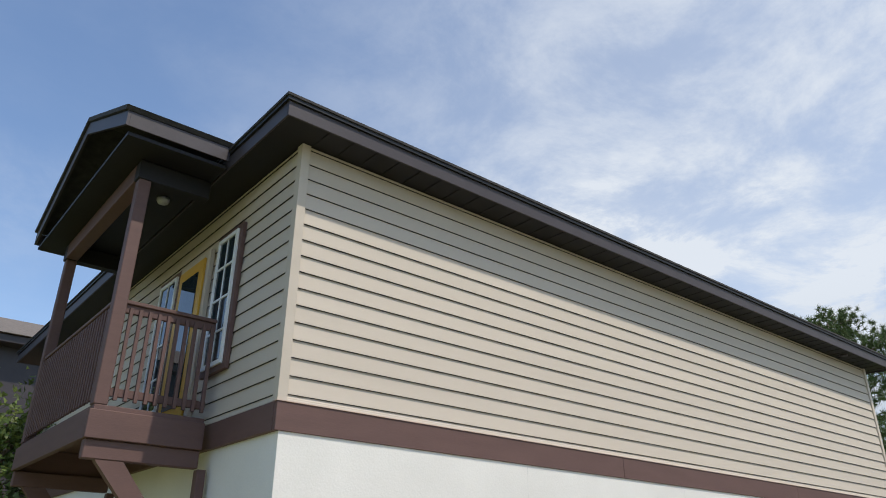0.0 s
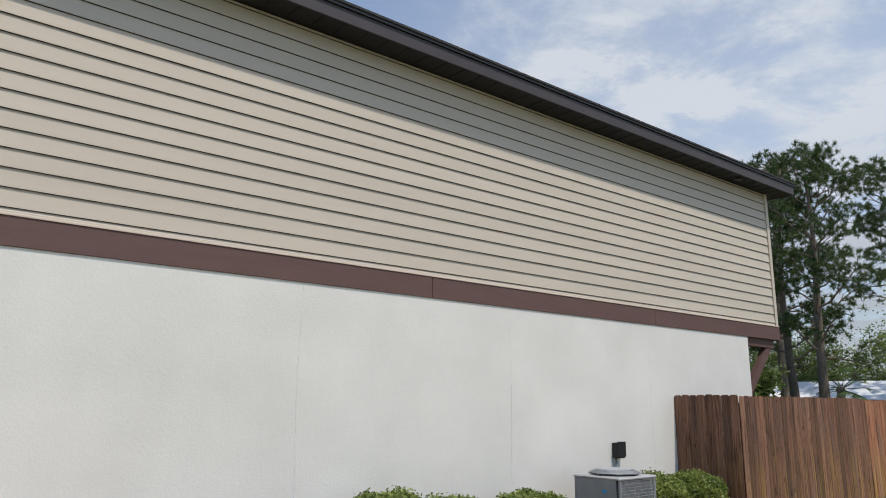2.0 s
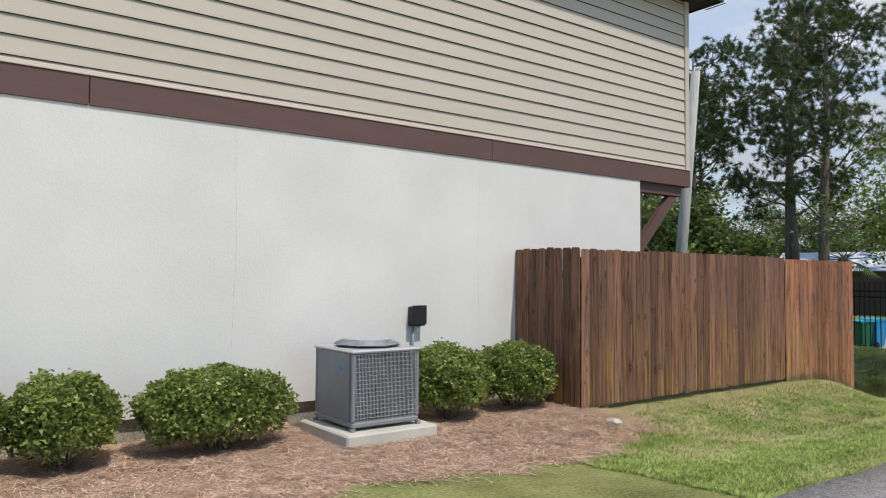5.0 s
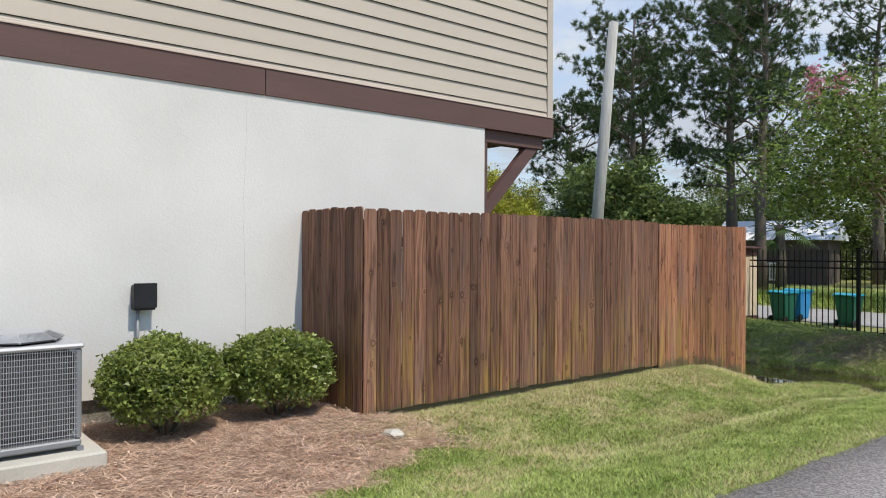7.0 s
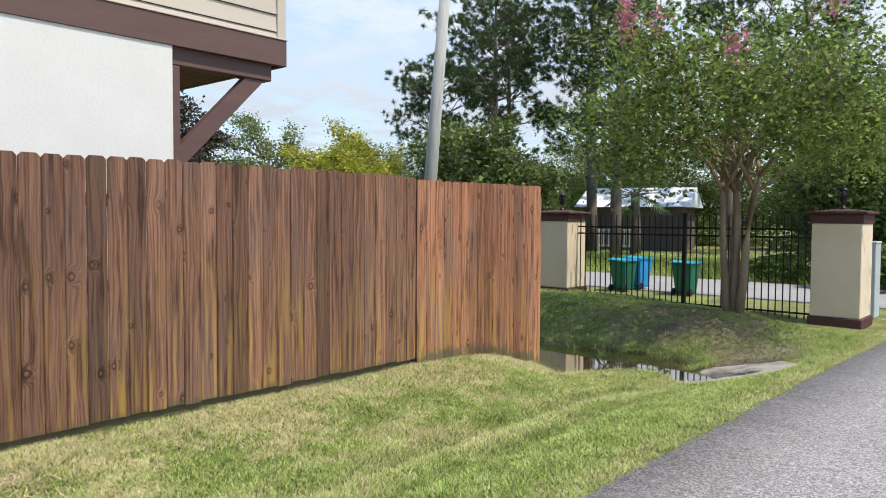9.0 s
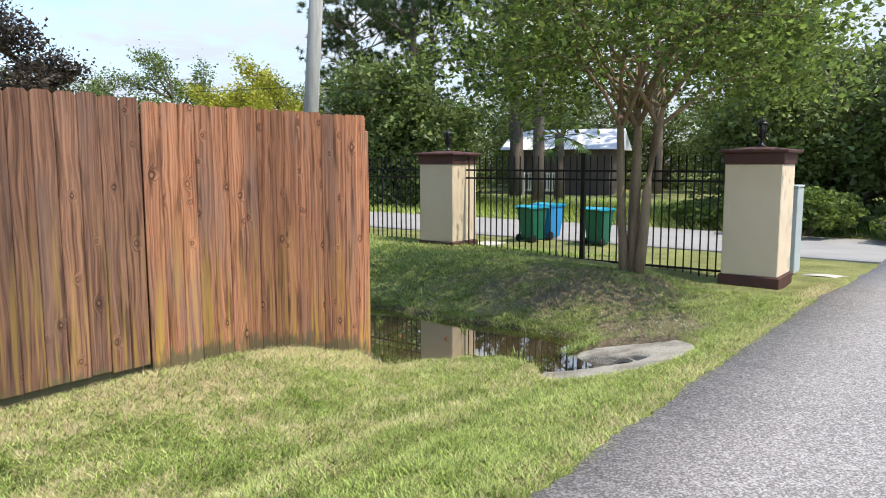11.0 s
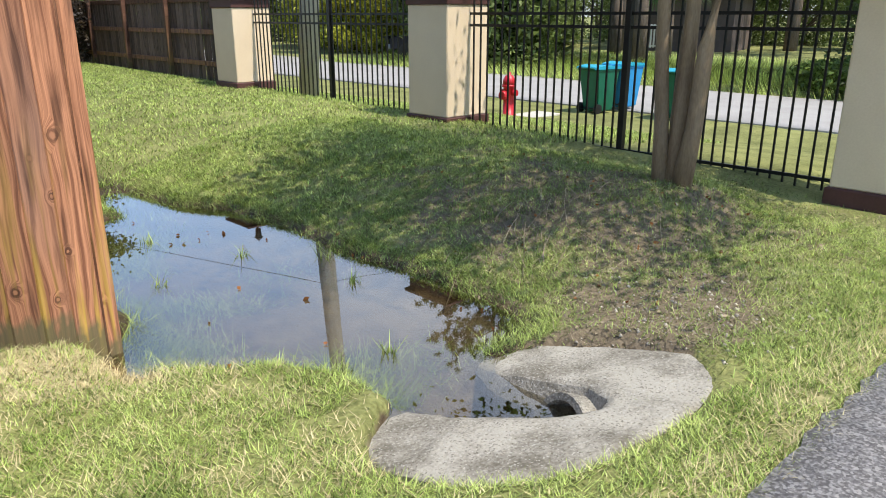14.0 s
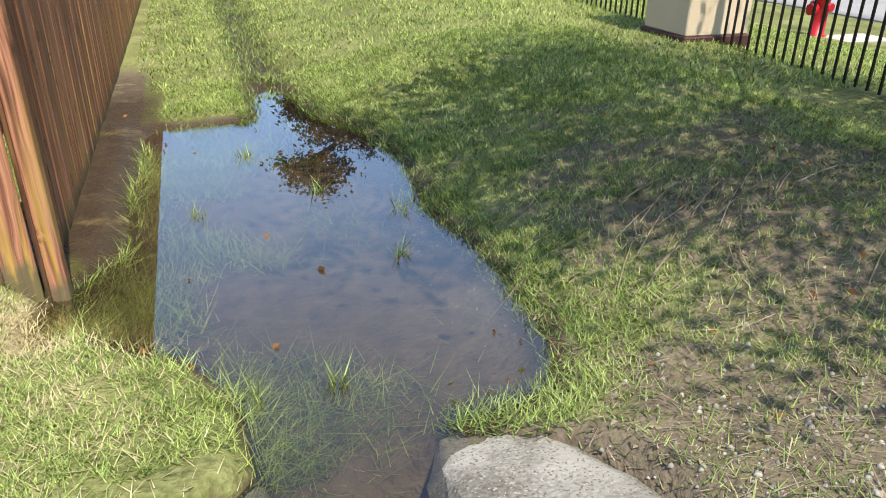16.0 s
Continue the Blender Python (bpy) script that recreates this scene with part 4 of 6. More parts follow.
def condenser():
    ac = thing("air_conditioner", "grey outdoor air-conditioning condenser with wire grille", "air conditioner", (10.33, 5.14, -0.12), 0)
    w, d, h = 0.355, 0.355, 0.665
    part("coil", box((-w + 0.02, -d + 0.02, 0.05), (w - 0.02, d - 0.02, h), bevel=0.05), COIL, ac, "dark finned coil")
    part("base_pan", box((-w - 0.01, -d - 0.01, 0.0), (w + 0.01, d + 0.01, 0.05), bevel=0.012), GREY_METAL, ac)
    part("side_panel", box((-w - 0.004, -d + 0.06, 0.052), (-w + 0.018, d - 0.02, h - 0.002), bevel=0.004), GREY_METAL, ac, "plain grey service panel")
    for x, y in ((-w + 0.01, -d + 0.01), (w - 0.01, -d + 0.01), (w - 0.01, d - 0.01), (-w + 0.01, d - 0.01)):
        part("corner_post", box((x - 0.02, y - 0.02, 0.052), (x + 0.02, y + 0.02, h), bevel=0.01), GREY_METAL, ac)
    bm = bmesh.new()
    for k in range(44):
        x = -w + 0.035 + k * (2 * w - 0.07) / 43
        add_box(bm, (x - 0.0016, -d - 0.006, 0.05), (x + 0.0016, -d - 0.003, h))
        add_box(bm, (w + 0.003, x - 0.0016, 0.05), (w + 0.006, x + 0.0016, h))
    for k in range(16):
        z = 0.08 + k * 0.038
        add_box(bm, (-w + 0.02, -d - 0.010, z), (w - 0.02, -d - 0.0065, z + 0.004))
        add_box(bm, (w + 0.0065, -d + 0.02, z), (w + 0.010, d - 0.02, z + 0.004))
    part("wire_grille", bm, GRILLE, ac, "fine grey wire grille")
    part("lid", box((-w - 0.025, -d - 0.025, h), (w + 0.025, d + 0.025, h + 0.032), bevel=0.014), GRILLE, ac, "pale grey top cover")
    bm = bmesh.new()
    add_lathe(bm, [(0.32, h + 0.046), (0.315, h + 0.055), (0.23, h + 0.095), (0.225, h + 0.095)], 8)
    part("fan_guard_ring", bm, COIL, ac, "raised octagonal fan guard")
    for k in range(9):
        r = 0.322 - k * 0.011
        z = h + 0.060 + k * 0.0048
        pts = [(r * math.cos(a) * 1.02, r * math.sin(a) * 1.02, z) for a in np.linspace(0, 2 * math.pi, 9)]
        part("guard_wire", add_tube(bmesh.new(), pts, [0.003] * 9, 4, False), GRILLE, ac)
    for k in range(8):
        a = k * math.pi / 4
        part("guard_spoke", tube([(0.33 * math.cos(a), 0.33 * math.sin(a), h + 0.05), (0.23 * math.cos(a), 0.23 * math.sin(a), h + 0.10)], [0.006, 0.006], 4), GRILLE, ac)
    part("top_disc", prism([(0.23 * math.cos(a), 0.23 * math.sin(a)) for a in np.arange(8) * math.pi / 4], h + 0.096, h + 0.104), GRILLE, ac)
    bm = bmesh.new()
    add_lathe(bm, [(0.035, 0), (0.035, 0.004)], 16)
    bmesh.ops.transform(bm, matrix=pose(-w - 0.008, -0.12, 0.52, 0, -90, 0) @ Matrix.Diagonal((0.6, 1, 1, 1)), verts=bm.verts[:])
    part("badge", bm, BLUE_BIN, ac, "small oval badge")
    for x, y in ((-w, -d), (w, -d), (w, d), (-w, d)):
        part("foot", box((x - 0.02, y - 0.02, -0.03), (x + 0.02, y + 0.02, 0.0)), GREY_METAL, ac)


condenser()
cp = thing("concrete_pad", "low pale concrete equipment pad on pine straw", "pad", (10.35, 5.13, -0.34), 0)
part("slab", box((-0.50, -0.48, 0), (0.48, 0.46, 0.19), bevel=0.015), PAD, cp)


# ---- plants ----
def shrub(name, label, at, rx, ry, h, n, mat, seed, leaf=0.055, group="clipped shrubs by the wall"):
    """A clipped round bush: bare stems below, leaves in a lumpy shell with gaps."""
    g = np.random.default_rng(seed)
    s = thing(name, label, "shrub", at, 0, group)
    bm = bmesh.new()
    for k in range(16):
        a, q = g.random() * 6.28, 0.25 + 0.6 * g.random()
        p = Vector((rx * q * math.cos(a), ry * q * math.sin(a), h * (0.55 + 0.2 * g.random())))
        m = Vector((p.x * 0.6, p.y * 0.6, p.z * 0.4)) + Vector(g.normal(size=3)) * 0.03
        add_tube(bm, [(p.x * 0.15, p.y * 0.15, -0.05), m, p], [0.012, 0.008, 0.004], 5)
    part("stem", bm, BARK, s, "bare grey stems")
    d = unit(g.normal(size=(n, 3)))
    lump = 1 + 0.10 * np.sin(5 * d[:, 0] + seed) * np.sin(6 * d[:, 1] + 2 * seed) + 0.05 * np.sin(11 * d[:, 0] + 9 * d[:, 2] + seed)
    d = unit(np.sign(d) * np.abs(d) ** 0.8)
    r = lump * (1 - 0.3 * g.random(n) ** 1.6)
    c = d * r[:, None] * np.array([rx, ry, h * 0.47]) + np.array([0, 0, h * 0.54]) + g.normal(size=(n, 3)) * 0.022
    c = c[(d[:, 2] > -0.80 + 0.75 * g.random(n)) & (c[:, 2] > 0.03)]
    part("foliage", leaf_mesh("foliage", c, mat, leaf, leaf * 0.62, 0.3, seed, True), mat, s)
    return s


SH = "clipped dense green shrub on straw by the stucco wall"
for i, (x, y, rx, ry, h) in enumerate(((5.86, 5.35, 0.34, 0.36, 0.70), (6.86, 5.25, 0.50, 0.46, 0.90), (7.74, 5.35, 0.42, 0.42, 0.76), (8.92, 5.30, 0.70, 0.44, 0.74), (11.42, 5.32, 0.50, 0.44, 0.82), (12.44, 5.36, 0.50, 0.42, 0.80), (4.86, 5.35, 0.40, 0.40, 0.66))):
    shrub("shrub", SH, (x, y, float(ground_z(x, y))), rx * 0.95, ry, h * 0.93, int(30000 * rx * h / 0.4), SHRUB_LEAF, 20 + i, 0.036)


def limb(bm, g, start, way, length, radius, steps, bend, tips, sides=6, droop=0.0):
    """One branch: a crooked tapering tube; its tip is noted."""
    pts, p, d = [Vector(start)], Vector(start), Vector(way).normalized()
    for k in range(steps):
        d = (d + Vector(g.normal(size=3)) * bend + Vector((0, 0, droop))).normalized()
        p = p + d * (length / steps)
        pts.append(p.copy())
    add_tube(bm, pts, [radius * (1 - 0.8 * k / steps) for k in range(steps + 1)], sides)
    tips.extend((pts[-1], pts[-2]))
    return pts


def clumps(g, tips, n, spread, squash=0.7):
    t = np.array([list(p) for p in tips])
    k = g.integers(0, len(t), n)
    return t[k] + g.normal(size=(n, 3)) * np.array([spread, spread, spread * squash])


def crape_myrtle():
    g = np.random.default_rng(5)
    t = thing("crape_myrtle", "multi-stemmed crape myrtle with pink blossoms by the fence", "tree", (24.0, 3.98, -0.34))
    tips = []
    for k, (dx, dy, rad, lean) in enumerate(((-0.03, 0.085, 0.058, (-0.03, 0.06)), (0.0, 0.0, 0.064, (0.03, 0.0)), (-0.02, -0.075, 0.066, (0.02, -0.12)), (0.08, 0.03, 0.045, (0.09, 0.05)))):
        pts = [Vector((dx, dy, -0.1))]
        for z in (0.5, 1.1, 1.7, 2.2):
            pts.append(Vector((dx + lean[0] * z + 0.03 * math.sin(3 * z + k), dy + lean[1] * z * (0.75 + 0.25 * z / 2.2) + 0.03 * math.sin(2.3 * z + 2 * k), z)))
        part("trunk", tube(pts, [rad * 1.35, rad, rad * 0.9, rad * 0.85, rad * 0.7], 10), MYRTLE_BARK, t, "smooth tan stem")
        for b in range(6):
            bm = bmesh.new()
            a = 2 * math.pi * (b / 6 + 0.1 * k) + g.normal() * 0.3
            st = pts[-1] if b % 2 else (pts[-1] + pts[-2]) / 2
            q = limb(bm, g, st, (0.85 * math.cos(a), 0.85 * math.sin(a), 0.95), 2.45, rad * 0.5, 5, 0.16, tips)
            arm = part("limb", bm, MYRTLE_BARK, t)
            for c in range(4):
                a2 = a + g.normal() * 0.9
                bm = bmesh.new()
                q2 = limb(bm, g, q[2 + c % 3], (0.9 * math.cos(a2), 0.9 * math.sin(a2), 0.55), 1.5, rad * 0.22, 4, 0.25, tips, 5)
                part("branch", bm, MYRTLE_BARK, arm)
                for e in range(2):
                    a3 = a2 + g.normal() * 1.0
                    bm = bmesh.new()
                    limb(bm, g, q2[2 + e], (math.cos(a3), math.sin(a3), 0.1), 0.9, rad * 0.10, 3, 0.3, tips, 4)
                    part("twig", bm, MYRTLE_BARK, arm)
    tips = [p for p in tips if p.z > 1.7]
    hang = [p - Vector((0, 0, 0.5)) for p in tips if p.z < 3.6 and math.hypot(p.x, p.y) > 0.9]
    c = clumps(g, tips + hang, 24000, 0.23, 0.8)
    c = c[((c[:, 2] > 1.6) | (np.hypot(c[:, 0], c[:, 1]) > 1.4)) & ((c[:, 1] > -0.5) | (c[:, 2] > 2.15))]
    part("crown", leaf_mesh("crown", c[c[:, 2] > 1.3], MYRTLE_LEAF, 0.084, 0.047, 0.1, 9), MYRTLE_LEAF, t)
    high = sorted(tips, key=lambda p: -p.z + 0.6 * p.x)[:70]
    for k in range(6):
        p = np.array(list(high[int(g.integers(0, 70))])) + np.array([0, 0, 0.1])
        c = p + g.normal(size=(80, 3)) * np.array([0.07, 0.07, 0.11])
        part("blossom", leaf_mesh("blossom", c, PINK, 0.05, 0.05, 0.2, k), PINK, t, "cluster of pink blossom")


crape_myrtle()


def pine(at, h, seed, spread=3.2, crown=0.42):
    g = np.random.default_rng(seed)
    t = thing("pine_tree", "tall pine with bare trunk and open dark crown", "tree", at, 0, "tall pines behind the street")
    bm, tips = bmesh.new(), []
    pts = [Vector((0, 0, -0.3))]
    for k in range(1, 9):
        pts.append(Vector((0.12 * k * math.sin(seed + 0.5 * k) * 0.5, 0.1 * k * math.cos(seed * 2 + 0.6 * k) * 0.5, h * k / 8)))
    add_tube(bm, pts, [0.02 * h * (1 - 0.85 * k / 8) * 0.95 for k in range(9)], 9)
    for k in range(30):
        u = 1 - crown + crown * (k + 0.5) / 30
        f = min(u * 8, 7.99)
        st = pts[int(f)].lerp(pts[int(f) + 1], f - int(f))
        a = k * 2.4 + g.normal() * 0.5
        ln = spread * (0.55 + 0.45 * math.sin(math.pi * min(1, (u - 1 + crown) / crown * 0.85 + 0.15))) * (0.6 + 0.6 * g.random())
        mine = []
        q = limb(bm, g, st, (math.cos(a), math.sin(a), 0.35), ln, 0.045 + 0.05 * (1 - u), 5, 0.22, mine, 5, 0.06)
        for c in range(4):
            a2 = a + g.normal() * 0.9
            limb(bm, g, q[2 + c % 3], (math.cos(a2), math.sin(a2), 0.5), ln * 0.4, 0.028, 3, 0.3, mine, 4, 0.05)
        tips.extend(mine[:2] + mine[2::2])
    part("trunk", bm, BARK, t, "bare brown trunk with crooked limbs")
    tp = np.array([list(p) for p in tips])
    n = 44
    # every tip carries tufts of needles
    c = np.repeat(tp, 5, 0) + g.normal(size=(len(tp) * 5, 3)) * np.array([0.36, 0.36, 0.2])
    root = np.repeat(c, n, 0)
    d = unit(g.normal(size=(len(root), 3)) + np.array([0, 0, 0.35]))
    s = unit(np.cross(d, g.normal(size=(len(root), 3)))) * 0.02
    ln = 0.34 * (0.6 + 0.6 * g.random((len(root), 1)))
    v = np.stack([root - s, root + s, root + d * ln], 1).reshape(-1, 3)
    part("crown", raw_mesh("crown", v, np.arange(len(v)), 3, PINE_LEAF), PINE_LEAF, t)
    return t


def broadleaf(name, label, at, h, w, mat, seed, n=9000, leaf=0.22, low=0.15, group="", trunk=True, bark=None):
    g = np.random.default_rng(seed)
    t = thing(name, label, "tree" if h > 3 else "shrub", at, 0, group)
    bm, tips = bmesh.new(), []
    top = limb(bm, g, (0, 0, -0.2), (0, 0, 1), h * 0.55, 0.018 * h + 0.03, 5, 0.08, [], 7)
    for k in range(16):
        st = top[1 + k % 5]
        a = k * 2.4 + g.normal() * 0.4
        q = limb(bm, g, st, (math.cos(a), math.sin(a), 0.75), w * (0.55 + 0.35 * g.random()), 0.008 * h + 0.012, 4, 0.2, tips, 5)
        for c in range(3):
            a2 = a + g.normal() * 0.9
            limb(bm, g, q[1 + c], (math.cos(a2), math.sin(a2), 0.6), w * 0.45, 0.004 * h + 0.008, 3, 0.25, tips, 4)
    part("trunk", bm, bark or BARK, t)
    if mat is None:
        return t
    tp = np.array([list(p) for p in tips])
    tp = np.concatenate([tp, tp * np.array([0.85, 0.85, 0.6]), tp[::3] * np.array([0.9, 0.9, low])])
    c = clumps(g, tp, 2 * n, w * 0.10, 0.75)
    part("crown", leaf_mesh("crown", c[c[:, 2] > 0.05], mat, leaf * 0.68, leaf * 0.42, 0.2, seed, True), mat, t)
    return t


# ---- culvert headwall ----
SLAB_OUT = [(-0.36, 0.78), (-0.71, 0.73), (-0.72, 0.26), (-0.66, -0.12), (-0.42, -0.36), (-0.13, -0.41), (0.16, -0.45), (0.55, -0.50), (0.68, -0.47), (0.88, -0.25), (0.82, 0.20), (0.74, 0.53), (0.66, 0.67), (0.38, 0.78)]
SLAB_IN = [(-0.31, 0.78), (-0.23, 0.43), (-0.11, 0.19), (-0.02, 0.01), (0.05, -0.07), (0.13, -0.11), (0.23, -0.08), (0.31, 0.08), (0.27, 0.40), (0.26, 0.62), (0.31, 0.78)]


def on_slab(x, y, grow=1.04):
    """Whether places of the plan lie under the headwall."""
    px, py = (np.asarray(x) - 20.85) / grow, (np.asarray(y) - 2.7) / grow
    inside = np.zeros(px.shape, bool)
    for (x0, y0), (x1, y1) in zip(SLAB_OUT, SLAB_OUT[1:] + SLAB_OUT[:1]):
        if y0 != y1:
            inside ^= ((y0 > py) != (y1 > py)) & (px < (x1 - x0) * (py - y0) / (y1 - y0) + x0)
    return inside


def culvert():
    """A mitred concrete slab round a pipe mouth: a sloping U with rounded, worn edges."""
    cz = -0.605
    t = thing("culvert_headwall", "worn concrete culvert slab around a dark pipe mouth", "culvert", (20.85, 2.7, cz))
    outer, inner = SLAB_OUT, SLAB_IN

    def even(path, n):
        p = np.array(path)
        s = np.concatenate([[0], np.cumsum(np.hypot(*np.diff(p, axis=0).T))])
        u = np.linspace(0, s[-1], n)
        return np.stack([np.interp(u, s, p[:, 0]), np.interp(u, s, p[:, 1])], 1)

    def top(x, y):
        return 0.085 - 0.21 * (y + 0.45) + 0.02 * x
    bm = bmesh.new()
    n, wide = 190, 10
    rows = []
    for o, i in zip(even(outer, n), even(inner, n)):
        row = []
        for k in range(-1, wide + 2):
            q = min(max(k / wide, 0), 1)
            x, y = o + (i - o) * (q + 0.12 * (k > wide))
            edge = 0.016 if q in (0, 1) else 0.0
            row.append(bm.verts.new((x, y, -0.22 if k in (-1, wide + 1) else top(x, y) - edge)))
        rows.append(row)
    for p, q in zip(rows, rows[1:]):
        for k in range(wide + 2):
            bm.faces.new((p[k], q[k], q[k + 1], p[k + 1])).smooth = 0 < k < wide + 1
    bm.faces.new(rows[0]), bm.faces.new(rows[-1][::-1])
    for v in bm.verts:
        q = noise.noise(v.co * 5) * 0.012 + noise.noise(v.co * 17) * 0.006
        v.co.z += q
        v.co.x += noise.noise(v.co * 6 + Vector((9, 0, 0))) * 0.012
        v.co.y += noise.noise(v.co * 6 + Vector((0, 9, 0))) * 0.012
    bmesh.ops.recalc_face_normals(bm, faces=bm.faces[:])
    slab = part("slab", bm, CONCRETE, t)
    # the pipe mouth under the slab, facing the pool
    bm = bmesh.new()
    sides = 28
    rings = []
    for d, r in ((-0.75, 0.19), (0.0, 0.19), (0.01, 0.195), (0.01, 0.23), (0.0, 0.235), (-0.5, 0.235)):
        rings.append([bm.verts.new((r * math.cos(a), r * math.sin(a), d)) for a in (2 * math.pi * i / sides for i in range(sides))])
    for p, q in zip(rings, rings[1:]):
        for i in range(sides):
            bm.faces.new((p[i], p[(i + 1) % sides], q[(i + 1) % sides], q[i]))
    bm.faces.new(rings[0])
    m = Vector((-0.85, 0.38, 0.36)).to_track_quat('Z', 'Y').to_matrix().to_4x4()
    bmesh.ops.transform(bm, matrix=Matrix.Translation((0.12, 0.10, -0.26)) @ m, verts=bm.verts[:])
    part("pipe", bm, CONCRETE, t, "rough aggregate pipe rim, dark inside")


culvert()


# ---- pillars and iron fence ----
def pillar(y0, z0, label):
    w, body = 0.74, 1.13
    p = thing("gate_pillar", label, "pillar", (25.14 + w / 2, y0 + w / 2, z0), 0, "cream fence pillars")
    h = body - z0
    part("shaft", box((-w / 2, -w / 2, 0.21), (w / 2, w / 2, h), bevel=0.012), CREAM, p, "cream stucco shaft")
    part("plinth", box((-w / 2 - 0.03, -w / 2 - 0.03, -0.15), (w / 2 + 0.03, w / 2 + 0.03, 0.21), bevel=0.012), MAROON, p, "dark maroon plinth")
    part("neck", box((-w / 2 - 0.02, -w / 2 - 0.02, h), (w / 2 + 0.02, w / 2 + 0.02, h + 0.15), bevel=0.008), MAROON, p, "maroon neck")
    part("cap", box((-w / 2 - 0.08, -w / 2 - 0.08, h + 0.15), (w / 2 + 0.08, w / 2 + 0.08, h + 0.195), bevel=0.012), MAROON, p, "flat maroon capstone")
    bm = bmesh.new()
    s = w / 2 + 0.07
    lo = [bm.verts.new((a * s, b * s, h + 0.196)) for a, b in ((-1, -1), (1, -1), (1, 1), (-1, 1))]
    hi = [bm.verts.new((a * 0.1, b * 0.1, h + 0.235)) for a, b in ((-1, -1), (1, -1), (1, 1), (-1, 1))]
    bm.faces.new(hi)
    for i in range(4):
        bm.faces.new((lo[i], lo[(i + 1) % 4], hi[(i + 1) % 4], hi[i]))
    part("cap_top", bm, MAROON, p)
    lan = thing("pillar_lantern", "small black post lantern on the pillar cap", "lantern", (25.14 + w / 2, y0 + w / 2, body + 0.233), 0, "pillar lanterns")
    bm = bmesh.new()
    add_lathe(bm, [(0.07, 0), (0.06, 0.02), (0.025, 0.05), (0.02, 0.11), (0.05, 0.13)], 12)
    part("stem", bm, IRON, lan)
    bm = bmesh.new()
    add_lathe(bm, [(0.045, 0.131), (0.062, 0.30), (0.062, 0.305)], 8)
    part("glass", bm, GLASS, lan, "grey lantern glass")
    for k in range(6):
        a = k * math.pi / 3
        part("bar", tube([(0.05 * math.cos(a), 0.05 * math.sin(a), 0.13), (0.068 * math.cos(a), 0.068 * math.sin(a), 0.305)], [0.006, 0.006], 4), IRON, lan)
    bm = bmesh.new()
    add_lathe(bm, [(0.088, 0.306), (0.08, 0.325), (0.03, 0.365), (0.012, 0.375), (0.010, 0.40)], 10)
    part("roof", bm, IRON, lan)


pillar(2.41, -0.60, "cream stucco pillar with maroon cap beside the drive")
pillar(7.80, -0.47, "cream stucco pillar with maroon cap between iron fences")
pillar(13.15, -0.36, "cream stucco pillar with maroon cap beside the board fence")


def iron_panel(y0, y1, zb, label):
    f = thing("iron_fence", label, "fence", (25.55, y0, 0), 90, "black iron fence panels")
    length = y1 - y0
    for z in (zb + 0.10, 0.88, 1.02):
        part("rail", box((0, -0.014, z - 0.016), (length, 0.014, z + 0.016)), IRON, f)
    n = int(length / 0.118)
    me = mesh_of(box((-0.009, -0.009, 0), (0.009, 0.009, 1.26 - zb)), IRON, "picket")
    for k in range(n):
        x = length * (k + 0.5) / n
        if abs(x - length / 2) < 0.05:
            continue
        o = part("picket", me, IRON, f)
        o.location = (x, 0, zb)
    part("post", box((length / 2 - 0.035, -0.035, zb - 0.2), (length / 2 + 0.035, 0.035, 1.27), bevel=0.004), IRON, f, "square black post")
    part("post_cap", prism([(length / 2 - 0.042, -0.042), (length / 2 + 0.042, -0.042), (length / 2 + 0.042, 0.042), (length / 2 - 0.042, 0.042)], 1.271, 1.30), IRON, f)


iron_panel(3.16, 7.79, -0.52, "black iron fence between cream pillars")
iron_panel(8.55, 13.14, -0.42, "black iron fence on the lawn before the street")


# ---- street things ----
def hydrant():
    h = thing("fire_hydrant", "red fire hydrant on the grass verge", "fire hydrant", (29.63, 10.66, -0.91))
    h.matrix_basis = h.matrix_basis @ Matrix.Diagonal((1.3, 1.3, 1.4, 1))
    bm = bmesh.new()
    add_lathe(bm, [(0.12, 0.0), (0.12, 0.03), (0.085, 0.035), (0.085, 0.40), (0.105, 0.41), (0.105, 0.44)], 16)
    part("barrel", bm, RED, h)
    bm = bmesh.new()
    add_lathe(bm, [(0.10, 0.441), (0.095, 0.50), (0.06, 0.56), (0.025, 0.575), (0.025, 0.61)], 16)
    part("bonnet", bm, RED, h)
    for v in ((1, 0), (-1, 0)):
        part("side_outlet", tube([(0.0, v[0] * 0.08, 0.33), (0, v[0] * 0.15, 0.33)], [0.045, 0.045], 12), RED, h)
    part("front_outlet", tube([(-0.08, 0, 0.30), (-0.17, 0, 0.30)], [0.06, 0.06], 12), RED, h)
    s = thing("hydrant_pad", "small pale concrete pad beside the hydrant", "pad", (30.1, 10.35, -0.91))
    part("slab", box((-0.45, -0.3, -0.02), (0.45, 0.3, 0.03), bevel=0.01), PAD, s)


hydrant()


